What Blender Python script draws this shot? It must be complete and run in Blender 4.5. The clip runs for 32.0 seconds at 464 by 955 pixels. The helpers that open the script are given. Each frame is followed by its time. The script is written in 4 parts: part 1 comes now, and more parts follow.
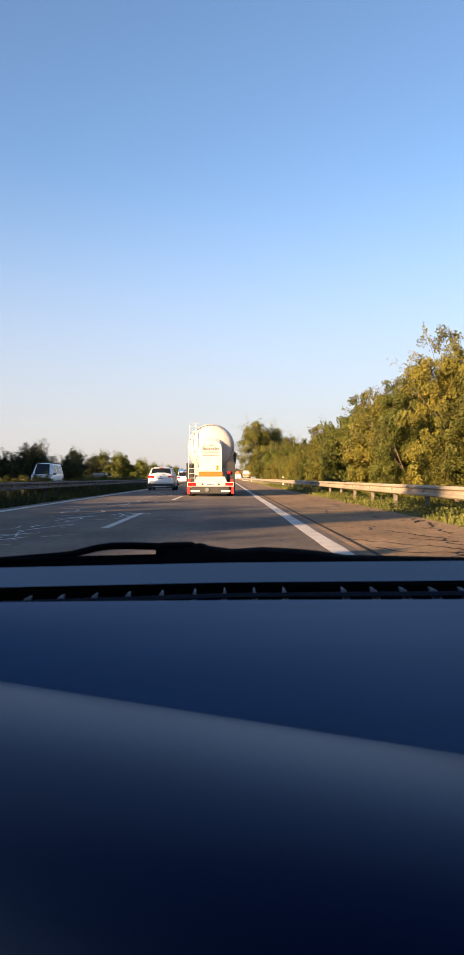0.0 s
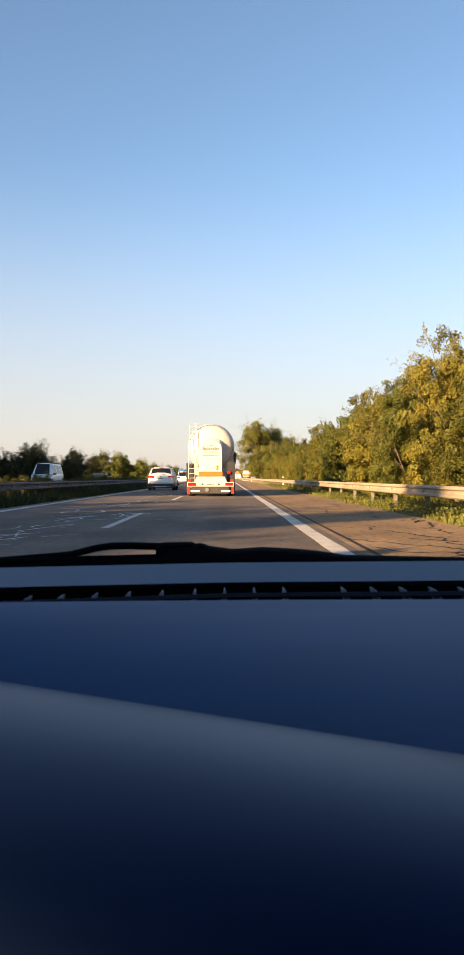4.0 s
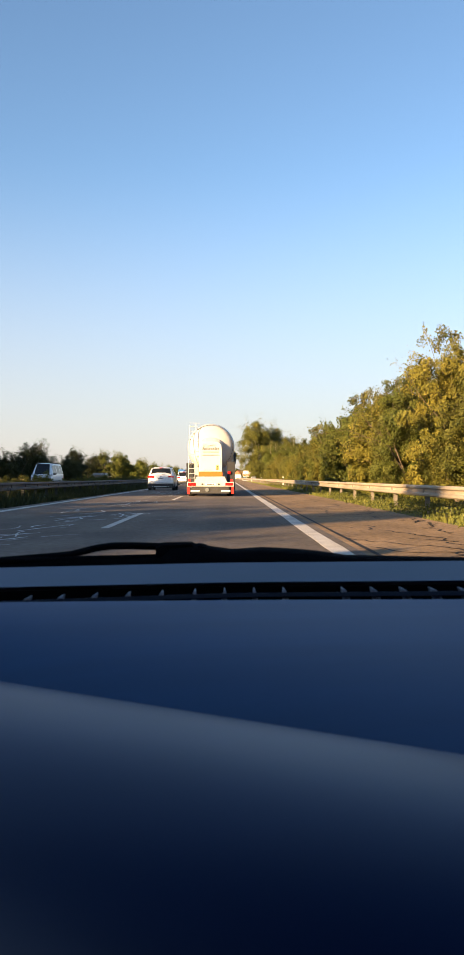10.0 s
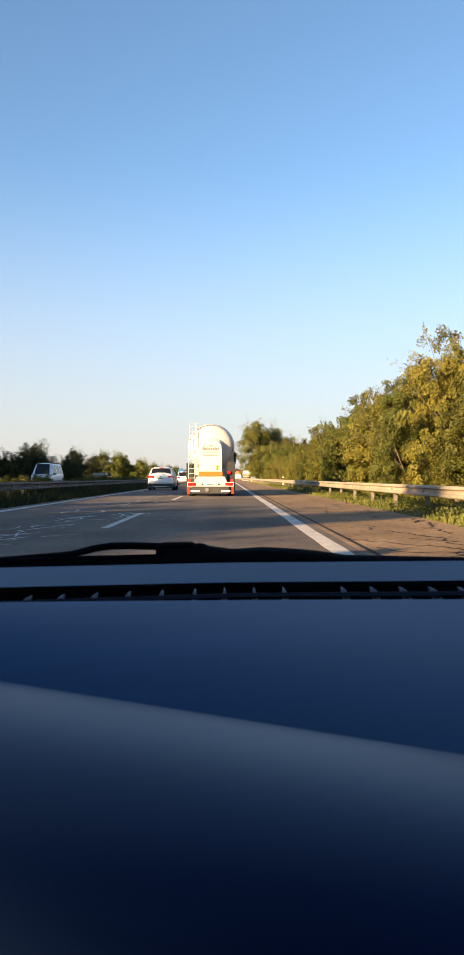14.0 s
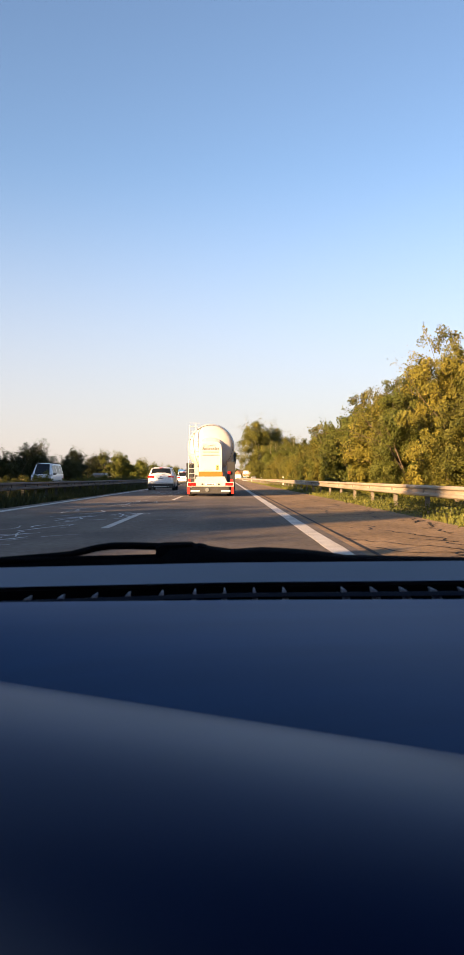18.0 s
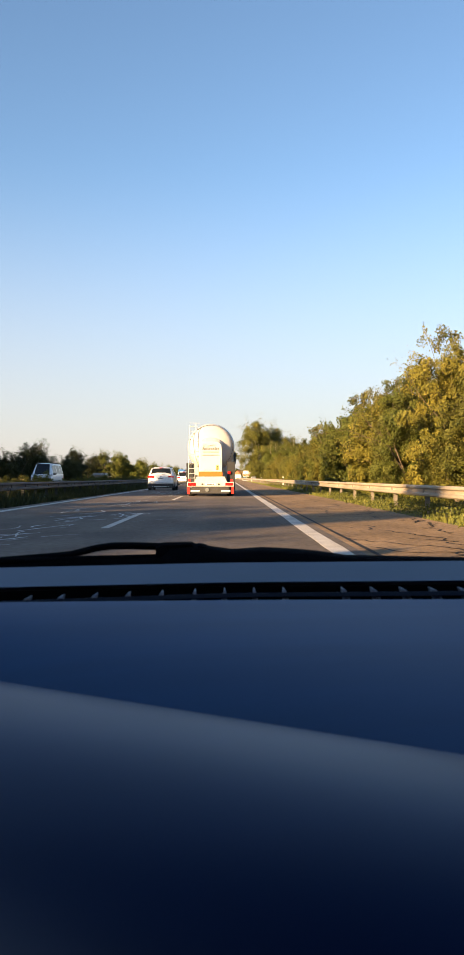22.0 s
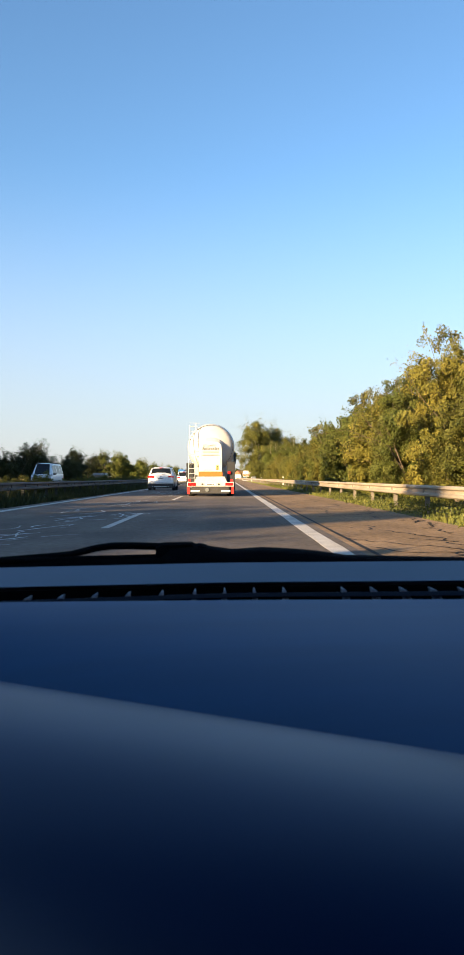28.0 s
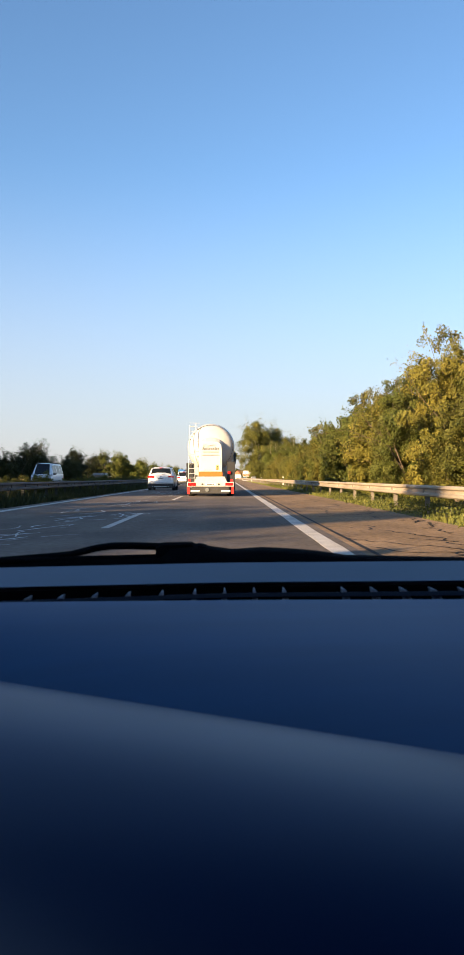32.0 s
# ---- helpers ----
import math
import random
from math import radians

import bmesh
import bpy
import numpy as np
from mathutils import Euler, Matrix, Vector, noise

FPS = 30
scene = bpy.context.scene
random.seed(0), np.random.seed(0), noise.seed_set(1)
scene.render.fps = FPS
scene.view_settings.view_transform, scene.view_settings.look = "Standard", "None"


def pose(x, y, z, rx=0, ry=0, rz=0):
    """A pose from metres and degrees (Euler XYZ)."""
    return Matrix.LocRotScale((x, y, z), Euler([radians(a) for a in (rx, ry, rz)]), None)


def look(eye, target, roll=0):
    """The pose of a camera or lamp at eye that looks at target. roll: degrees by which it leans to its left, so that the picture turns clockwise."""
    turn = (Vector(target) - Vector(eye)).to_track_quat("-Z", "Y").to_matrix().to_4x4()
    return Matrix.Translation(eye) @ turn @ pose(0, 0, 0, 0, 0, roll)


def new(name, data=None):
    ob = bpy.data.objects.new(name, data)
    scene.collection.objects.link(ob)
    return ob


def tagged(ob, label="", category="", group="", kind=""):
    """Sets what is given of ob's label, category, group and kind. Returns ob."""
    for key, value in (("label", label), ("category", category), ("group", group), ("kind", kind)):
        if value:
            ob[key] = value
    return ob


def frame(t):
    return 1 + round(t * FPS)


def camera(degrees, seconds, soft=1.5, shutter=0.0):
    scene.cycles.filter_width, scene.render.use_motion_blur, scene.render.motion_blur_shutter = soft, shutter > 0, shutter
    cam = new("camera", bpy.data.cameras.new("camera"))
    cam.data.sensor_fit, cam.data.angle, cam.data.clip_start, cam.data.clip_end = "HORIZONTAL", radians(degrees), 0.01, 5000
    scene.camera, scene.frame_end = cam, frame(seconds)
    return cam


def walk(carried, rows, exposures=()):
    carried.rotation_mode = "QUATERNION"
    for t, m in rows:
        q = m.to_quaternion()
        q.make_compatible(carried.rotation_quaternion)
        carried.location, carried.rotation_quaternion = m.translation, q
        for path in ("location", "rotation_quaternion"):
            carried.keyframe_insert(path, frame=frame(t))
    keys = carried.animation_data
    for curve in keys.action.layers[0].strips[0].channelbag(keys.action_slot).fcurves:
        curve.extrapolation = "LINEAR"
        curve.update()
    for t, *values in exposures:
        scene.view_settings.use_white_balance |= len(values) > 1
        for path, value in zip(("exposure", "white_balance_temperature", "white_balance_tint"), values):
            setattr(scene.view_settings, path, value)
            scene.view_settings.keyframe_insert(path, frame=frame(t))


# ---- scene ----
cam = camera(34.4, 32.0, soft=0.85)
# small phone lens, set to far: the dashboard is slightly out of focus
cam.data.dof.use_dof, cam.data.dof.focus_distance, cam.data.dof.aperture_fstop = True, 60.0, 28.0
EYE = pose(0, 0, 0.97, 90, 0, -0.33)
walk(cam, [(0.0, EYE), (16.0, EYE), (32.0, EYE)], exposures=[
    (0.0, 1.86, 6300, 15.4), (1.0, 1.84, 5940, 11.4), (2.0, 1.84, 6080, 9.7), (3.0, 1.88, 6600, 13.1), (6.0, 2.02, 6840, 10.3),
    (7.0, 1.95, 6620, 9.7), (8.0, 1.95, 6880, 13.1), (9.0, 1.95, 6660, 10.9), (10.0, 1.95, 6440, 10.3), (11.0, 1.95, 6400, 10.9),
    (12.0, 1.95, 6660, 10.9), (13.0, 1.95, 6520, 10.9), (14.0, 1.95, 6260, 9.1), (17.0, 2.02, 6640, 16.0), (18.0, 1.95, 6820, 17.1),
    (19.0, 1.95, 6860, 18.3), (20.0, 1.95, 6680, 17.1), (21.0, 1.95, 6080, 11.4), (22.0, 1.95, 6520, 10.9), (23.0, 1.95, 6380, 12.6),
    (24.0, 1.95, 6660, 14.3), (25.0, 1.95, 6480, 13.1), (28.0, 1.95, 5780, 5.1), (29.0, 1.95, 5920, 6.9), (30.0, 1.95, 5780, 5.1),
    (31.0, 1.95, 6000, 9.1), (32.0, 1.86, 5860, 9.1)])

# ---- light: low evening sun behind and to the left, clear sky ----
SUN_EL, SUN_AZ = 14.0, 224.0          # elevation; azimuth clockwise from +Y
world = bpy.data.worlds.new("sky")
scene.world = world
world.use_nodes = True
wn = world.node_tree.nodes
sky = wn.new("ShaderNodeTexSky")
sky.sky_type, sky.sun_disc = "NISHITA", False
sky.sun_elevation, sky.sun_rotation = radians(SUN_EL), radians(SUN_AZ)
sky.air_density, sky.dust_density, sky.ozone_density = 1.0, 0.5, 2.3
wn["Background"].inputs["Strength"].default_value = 0.068
wl = world.node_tree.links
# pale evening haze that thickens evenly towards the horizon
wt, ws_, wm, wmix = wn.new("ShaderNodeTexCoord"), wn.new("ShaderNodeSeparateXYZ"), wn.new("ShaderNodeMapRange"), wn.new("ShaderNodeMix")
wm.interpolation_type = "SMOOTHSTEP"
wm.inputs["From Min"].default_value, wm.inputs["From Max"].default_value = -0.02, 0.40
wm.inputs["To Min"].default_value, wm.inputs["To Max"].default_value = 0.84, 0.0
wmix.data_type = "RGBA"
wmix.inputs["B"].default_value = (3.0, 2.64, 2.58, 1)
wl.new(wt.outputs["Generated"], ws_.inputs[0])
wl.new(ws_.outputs["Z"], wm.inputs["Value"])
wl.new(wm.outputs["Result"], wmix.inputs["Factor"])
wl.new(sky.outputs[0], wmix.inputs["A"])
wl.new(wmix.outputs["Result"], wn["Background"].inputs["Color"])
sun = new("sun", bpy.data.lights.new("sun", "SUN"))
sun.data.energy, sun.data.angle, sun.data.color = 5.0, radians(0.6), (1.0, 0.66, 0.33)
a, e = radians(SUN_AZ), radians(SUN_EL)
toward = Vector((math.sin(a) * math.cos(e), math.cos(a) * math.cos(e), math.sin(e)))
sun.matrix_world = look(toward * 60, (0, 0, 0))


# ---- materials ----
def mat(name, col, rough=0.6, metal=0.0, var=0.25, scale=3.0, fine=40.0, bump=0.15, spec=0.5, other=None,
        island=0.0, per_object=0.0, coat=0.0, bump_dist=0.01):
    """Principled surface with colour variation at two scales and fine relief, in metres."""
    m = bpy.data.materials.new(name)
    m.use_nodes = True
    n, l = m.node_tree.nodes, m.node_tree.links
    p = n["Principled BSDF"]
    p.inputs["Roughness"].default_value, p.inputs["Metallic"].default_value = rough, metal
    p.inputs["Specular IOR Level"].default_value = spec
    p.inputs["Coat Weight"].default_value = coat
    p.inputs["Coat Roughness"].default_value = 0.05
    tc = n.new("ShaderNodeTexCoord")
    big, small = n.new("ShaderNodeTexNoise"), n.new("ShaderNodeTexNoise")
    for t, s, d in ((big, scale, 4.0), (small, fine, 3.0)):
        t.inputs["Scale"].default_value, t.inputs["Detail"].default_value = s, d
        l.new(tc.outputs["Object"], t.inputs["Vector"])
    add = n.new("ShaderNodeMath")
    add.operation = "MULTIPLY_ADD"
    l.new(small.outputs["Fac"], add.inputs[0])
    add.inputs[1].default_value = 0.5
    l.new(big.outputs["Fac"], add.inputs[2])
    ramp = n.new("ShaderNodeMapRange")
    ramp.inputs["From Min"].default_value, ramp.inputs["From Max"].default_value = 0.45, 1.05
    l.new(add.outputs[0], ramp.inputs["Value"])
    fac = ramp.outputs["Result"]
    mix = n.new("ShaderNodeMix")
    mix.data_type = "RGBA"
    lo = [c * (1 - var) for c in col]
    hi = list(other) if other else [min(1.0, c * (1 + var)) for c in col]
    mix.inputs["A"].default_value, mix.inputs["B"].default_value = (*lo, 1), (*hi, 1)
    l.new(fac, mix.inputs["Factor"])
    out = mix.outputs["Result"]
    for amount, node, sock in ((island, "ShaderNodeNewGeometry", "Random Per Island"), (per_object, "ShaderNodeObjectInfo", "Random")):
        if amount:
            src = n.new(node)
            hsv, mr = n.new("ShaderNodeHueSaturation"), n.new("ShaderNodeMapRange")
            mr.inputs["To Min"].default_value, mr.inputs["To Max"].default_value = 1 - amount, 1 + amount
            l.new(src.outputs[sock], mr.inputs["Value"])
            l.new(mr.outputs["Result"], hsv.inputs["Value"])
            l.new(out, hsv.inputs["Color"])
            out = hsv.outputs["Color"]
    l.new(out, p.inputs["Base Color"])
    if bump:
        b = n.new("ShaderNodeBump")
        b.inputs["Strength"].default_value, b.inputs["Distance"].default_value = bump, bump_dist
        l.new(small.outputs["Fac"], b.inputs["Height"])
        l.new(b.outputs["Normal"], p.inputs["Normal"])
    return m


def leafy(name, dark, light, glow=0.18):
    """Leaves: matt, let some light through, each leaf of its own tone."""
    m = mat(name, dark, 0.6, 0, 0.2, 0.8, 2.6, 0.0, 0.2, light, island=0.2, per_object=0.24)
    n, l = m.node_tree.nodes, m.node_tree.links
    p, outp = n["Principled BSDF"], n["Material Output"]
    tr, mx = n.new("ShaderNodeBsdfTranslucent"), n.new("ShaderNodeMixShader")
    src = p.inputs["Base Color"].links[0].from_socket
    l.new(src, tr.inputs["Color"])
    mx.inputs[0].default_value = glow
    l.new(p.outputs[0], mx.inputs[1])
    l.new(tr.outputs[0], mx.inputs[2])
    l.new(mx.outputs[0], outp.inputs["Surface"])
    return m


def pane(name, tint=(0.95, 0.97, 0.97), gloss=0.06):
    """Thin clear glass: lets light straight through and mirrors a little."""
    m = bpy.data.materials.new(name)
    m.use_nodes = True
    n, l = m.node_tree.nodes, m.node_tree.links
    n.remove(n["Principled BSDF"])
    t, g, mx = n.new("ShaderNodeBsdfTransparent"), n.new("ShaderNodeBsdfGlossy"), n.new("ShaderNodeMixShader")
    t.inputs["Color"].default_value = (*tint, 1)
    g.inputs["Roughness"].default_value = 0.02
    mx.inputs[0].default_value = gloss
    l.new(t.outputs[0], mx.inputs[1])
    l.new(g.outputs[0], mx.inputs[2])
    l.new(mx.outputs[0], n["Material Output"].inputs["Surface"])
    return m


M_ASPHALT = mat("asphalt", (0.138, 0.113, 0.095), 0.9, 0, 0.36, 0.35, 22, 0.6, 0.12, bump_dist=0.008)


def streaks(m, strength, size=(0.9, 0.02, 1.0)):
    """Long wear streaks in the driving direction, over a finished surface."""
    n, l = m.node_tree.nodes, m.node_tree.links
    p = n["Principled BSDF"]
    src = p.inputs["Base Color"].links[0].from_socket
    tc, mp, nz, mr, hsv = (n.new(k) for k in ("ShaderNodeTexCoord", "ShaderNodeMapping", "ShaderNodeTexNoise", "ShaderNodeMapRange", "ShaderNodeHueSaturation"))
    mp.inputs["Scale"].default_value = size
    nz.inputs["Scale"].default_value, nz.inputs["Detail"].default_value = 1.0, 5.0
    mr.inputs["From Min"].default_value, mr.inputs["From Max"].default_value = 0.3, 0.7
    mr.inputs["To Min"].default_value, mr.inputs["To Max"].default_value = 1 - strength, 1 + strength
    l.new(tc.outputs["Object"], mp.inputs["Vector"])
    l.new(mp.outputs[0], nz.inputs["Vector"])
    l.new(nz.outputs["Fac"], mr.inputs["Value"])
    l.new(mr.outputs["Result"], hsv.inputs["Value"])
    l.new(src, hsv.inputs["Color"])
    l.new(hsv.outputs["Color"], p.inputs["Base Color"])


def grit(m, strength, scale):
    """Coarse stone grain and small dark spots, over a finished surface."""
    n, l = m.node_tree.nodes, m.node_tree.links
    p = n["Principled BSDF"]
    src = p.inputs["Base Color"].links[0].from_socket
    tc, nz, mr, hsv = (n.new(k) for k in ("ShaderNodeTexCoord", "ShaderNodeTexNoise", "ShaderNodeMapRange", "ShaderNodeHueSaturation"))
    nz.inputs["Scale"].default_value, nz.inputs["Detail"].default_value, nz.inputs["Roughness"].default_value = scale, 6.0, 0.72
    mr.inputs["From Min"].default_value, mr.inputs["From Max"].default_value = 0.36, 0.64
    mr.inputs["To Min"].default_value, mr.inputs["To Max"].default_value = 1 - strength, 1 + strength
    l.new(tc.outputs["Object"], nz.inputs["Vector"])
    l.new(nz.outputs["Fac"], mr.inputs["Value"])
    l.new(mr.outputs["Result"], hsv.inputs["Value"])
    l.new(src, hsv.inputs["Color"])
    l.new(hsv.outputs["Color"], p.inputs["Base Color"])


streaks(M_ASPHALT, 0.22)
grit(M_ASPHALT, 0.28, 9.0)
M_SHOULDER = mat("shoulder_asphalt", (0.25, 0.17, 0.102), 0.92, 0, 0.34, 0.5, 20, 0.6, 0.12, bump_dist=0.008)
streaks(M_SHOULDER, 0.15, (0.7, 0.05, 1.0))
grit(M_SHOULDER, 0.3, 8.0)
M_TAR = mat("tar_seal", (0.02, 0.018, 0.017), 0.8, 0, 0.3, 2, 60, 0.2, 0.2)
M_LINE = mat("road_paint", (0.50, 0.46, 0.41), 0.75, 0, 0.34, 1.6, 45, 0.3, 0.3)
M_WORN = mat("worn_paint", (0.47, 0.47, 0.46), 0.8, 0, 0.35, 3, 40, 0.3, 0.3)
M_GROUND = mat("meadow", (0.09, 0.10, 0.035), 0.95, 0, 0.4, 0.03, 2.5, 0.3, 0.1, (0.20, 0.17, 0.06), bump_dist=0.05)
M_FIELD = mat("ripe_field", (0.30, 0.22, 0.08), 0.95, 0, 0.25, 0.08, 3, 0.3, 0.1, bump_dist=0.05)
M_CROP = mat("green_crop", (0.12, 0.15, 0.04), 0.95, 0, 0.25, 0.08, 3, 0.3, 0.1, (0.30, 0.26, 0.06), bump_dist=0.05)
M_SOIL = mat("verge_soil", (0.11, 0.10, 0.045), 0.95, 0, 0.35, 0.8, 12, 0.5, 0.1, (0.17, 0.14, 0.07), bump_dist=0.03)
M_GRASS = leafy("grass_blades", (0.09, 0.125, 0.024), (0.24, 0.22, 0.055), 0.3)
# median grass: the shade around the rail is put into this dark green
M_GRASS_SHADED = mat("shaded_grass_blades", (0.028, 0.04, 0.014), 0.8, 0, 0.2, 0.6, 5, 0, 0.1, (0.06, 0.062, 0.024), island=0.4)
M_STEEL = mat("galvanised_steel", (0.37, 0.305, 0.23), 0.6, 0.2, 0.25, 0.9, 25, 0.1, per_object=0.10)
# median rail: weathered, and darkened further to put its shade into the colour
M_STEEL_SHADED = mat("shaded_weathered_steel", (0.11, 0.105, 0.10), 0.75, 0.2, 0.3, 1.2, 25, 0.1, per_object=0.10)
M_POST = mat("post_steel", (0.20, 0.17, 0.14), 0.7, 0.3, 0.3, 4, 30, 0.1)
# near-black posts: the shade under the median beam as base colour
M_POST_SHADED = mat("shaded_post_steel", (0.045, 0.042, 0.038), 0.8, 0.1, 0.3, 3, 25, 0.1)
M_CONCRETE = mat("concrete", (0.36, 0.33, 0.29), 0.9, 0, 0.2, 0.9, 20, 0.4, 0.2)
M_PARAPET = mat("parapet_panel", (0.16, 0.17, 0.17), 0.7, 0.2, 0.25, 0.6, 18, 0.1)
M_BARK = mat("bark", (0.13, 0.10, 0.075), 0.9, 0, 0.35, 3, 22, 0.6, 0.1, bump_dist=0.02)
M_PALE_BARK = mat("pale_bark", (0.36, 0.30, 0.22), 0.85, 0, 0.3, 2, 16, 0.5, 0.1, bump_dist=0.02)
M_LEAF_GOLD = leafy("golden_leaves", (0.080, 0.090, 0.015), (0.205, 0.172, 0.029))
M_LEAF_OLIVE = leafy("olive_leaves", (0.062, 0.079, 0.015), (0.155, 0.142, 0.026))
M_LEAF_GREEN = leafy("green_leaves", (0.060, 0.086, 0.016), (0.15, 0.152, 0.027))
# leaves of trees on their shaded side, the shade mixed into the green
M_LEAF_SHADED = leafy("shaded_leaves", (0.024, 0.034, 0.011), (0.05, 0.055, 0.018))
M_WOODS = leafy("far_woods", (0.05, 0.065, 0.025), (0.10, 0.10, 0.04))
M_WHITE_PAINT = mat("white_car_paint", (0.78, 0.78, 0.77), 0.3, 0, 0.03, 1.5, 8, 0.0, coat=0.6)
M_PEARL_PAINT = mat("pearl_white_paint", (0.74, 0.74, 0.73), 0.3, 0.0, 0.04, 1.5, 8, 0.0, coat=0.6)
M_RED_PAINT = mat("red_car_paint", (0.45, 0.02, 0.015), 0.3, 0, 0.06, 1.5, 8, 0.0, coat=0.6)
M_DARK_PAINT = mat("dark_car_paint", (0.025, 0.027, 0.03), 0.3, 0, 0.1, 1.5, 8, 0.0, coat=0.6)
M_SILVER_PAINT = mat("silver_car_paint", (0.42, 0.43, 0.44), 0.35, 0.4, 0.05, 1.5, 8, 0.0, coat=0.5)
M_YELLOW_PAINT = mat("yellow_truck_paint", (0.80, 0.50, 0.02), 0.4, 0, 0.06, 1.5, 8, 0.0, coat=0.3)
M_BLUE_PAINT = mat("blue_truck_paint", (0.05, 0.17, 0.42), 0.4, 0, 0.08, 1.5, 8, 0.0, coat=0.3)
M_TANBOX = mat("tan_cargo_box", (0.52, 0.42, 0.20), 0.55, 0, 0.1, 0.8, 6, 0.05)
M_TARP = mat("grey_tarpaulin", (0.50, 0.50, 0.50), 0.6, 0, 0.1, 0.8, 6, 0.1)
M_TANK = mat("white_tank_paint", (0.50, 0.485, 0.455), 0.42, 0, 0.08, 0.7, 6, 0.02, coat=0.25)
M_COVER = mat("white_cover_paint", (0.55, 0.535, 0.505), 0.45, 0, 0.05, 0.7, 6, 0.02, coat=0.2)
M_TRIM = mat("black_trim", (0.02, 0.02, 0.021), 0.55, 0, 0.2, 4, 60, 0.1)
M_RUBBER = mat("tyre_rubber", (0.022, 0.021, 0.02), 0.85, 0, 0.3, 5, 50, 0.3, 0.3)
M_RIM = mat("alloy", (0.42, 0.42, 0.43), 0.35, 0.8, 0.1, 6, 40, 0)
M_DARKGLASS = mat("tinted_glass", (0.012, 0.014, 0.016), 0.14, 0, 0.1, 1, 5, 0, 0.3)
M_REDLENS = mat("red_lens", (0.42, 0.012, 0.01), 0.2, 0, 0.15, 20, 90, 0.1, coat=0.6)
M_CLEARLENS = mat("clear_lens", (0.75, 0.76, 0.78), 0.1, 0.4, 0.1, 20, 90, 0.1, coat=0.8)
M_PLATE = mat("plate_white", (0.72, 0.72, 0.70), 0.45, 0, 0.05, 10, 50, 0)
M_INK = mat("dark_lettering", (0.035, 0.045, 0.042), 0.6, 0, 0.1, 10, 50, 0)
M_GREYINK = mat("grey_lettering", (0.22, 0.235, 0.225), 0.6, 0, 0.1, 10, 50, 0)
M_ORANGE = mat("orange_board", (0.48, 0.135, 0.012), 0.45, 0, 0.06, 4, 30, 0)
M_STICKER = mat("sticker_yellow", (0.46, 0.34, 0.07), 0.5, 0, 0.1, 10, 50, 0)
M_REDBOARD = mat("red_reflective_board", (0.52, 0.024, 0.015), 0.4, 0, 0.1, 4, 30, 0)
M_UNDER = mat("chassis_grey", (0.045, 0.042, 0.04), 0.7, 0.1, 0.3, 3, 30, 0.1)
M_SIGNWHITE = mat("sign_white", (0.78, 0.77, 0.74), 0.45, 0, 0.05, 2, 20, 0)
M_SIGNBROWN = mat("sign_brown", (0.42, 0.12, 0.025), 0.45, 0, 0.05, 2, 20, 0)
M_SIGNRED = mat("sign_red", (0.62, 0.025, 0.02), 0.45, 0, 0.05, 2, 20, 0)
M_SIGNBLUE = mat("sign_blue", (0.03, 0.16, 0.45), 0.45, 0, 0.05, 2, 20, 0)
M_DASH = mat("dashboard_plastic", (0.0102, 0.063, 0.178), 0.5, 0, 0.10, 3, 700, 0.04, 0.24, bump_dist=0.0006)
# darker copy for the lower panel: its shade is put into the base colour
M_DASH_SHADED = mat("shaded_dashboard_plastic", (0.0012, 0.0235, 0.098), 0.42, 0, 0.10, 3, 700, 0.04, 0.54, bump_dist=0.0006)
streaks(M_DASH, 0.10, (1.3, 16.0, 1.0))
streaks(M_DASH_SHADED, 0.12, (2.2, 9.0, 1.0))
M_LEDGE = mat("ledge_plastic", (0.12, 0.155, 0.215), 0.55, 0, 0.10, 3, 500, 0.10, 0.4, bump_dist=0.0006)
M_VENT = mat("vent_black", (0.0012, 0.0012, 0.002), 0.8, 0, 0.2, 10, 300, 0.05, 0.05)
M_RAIL = mat("vent_rail_plastic", (0.02, 0.03, 0.055), 0.6, 0, 0.1, 10, 300, 0.05, 0.2)
M_VANE = mat("vent_vane_plastic", (0.17, 0.19, 0.24), 0.45, 0, 0.1, 10, 300, 0.05, 0.5)
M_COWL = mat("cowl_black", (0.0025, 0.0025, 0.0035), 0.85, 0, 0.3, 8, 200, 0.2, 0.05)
M_LINER = mat("headliner_cloth", (0.03, 0.03, 0.033), 0.95, 0, 0.08, 3, 300, 0.1, 0.1)
M_SEAT = mat("seat_cloth", (0.03, 0.03, 0.033), 0.95, 0, 0.2, 4, 300, 0.2, 0.1)
M_CARGREY = mat("grey_car_paint", (0.16, 0.17, 0.18), 0.35, 0.3, 0.05, 2, 8, 0, coat=0.5)
M_HOUSE = mat("house_render", (0.68, 0.64, 0.56), 0.9, 0, 0.1, 0.4, 6, 0.1, 0.2, per_object=0.12)
M_ROOF = mat("clay_roof", (0.30, 0.12, 0.07), 0.85, 0, 0.25, 0.6, 7, 0.3, 0.2, per_object=0.2)
# distance haze is put into the hills' pale blue base colour
M_HILL = mat("hazy_far_hill", (0.22, 0.25, 0.30), 1.0, 0, 0.1, 0.002, 0.02, 0, 0.0)
M_GLASS = pane("windscreen_glass", gloss=0.012)
M_SIDEGLASS = pane("side_glass", (0.85, 0.88, 0.87), 0.05)
M_PRIVACY = pane("privacy_glass", (0.06, 0.065, 0.07), 0.05)


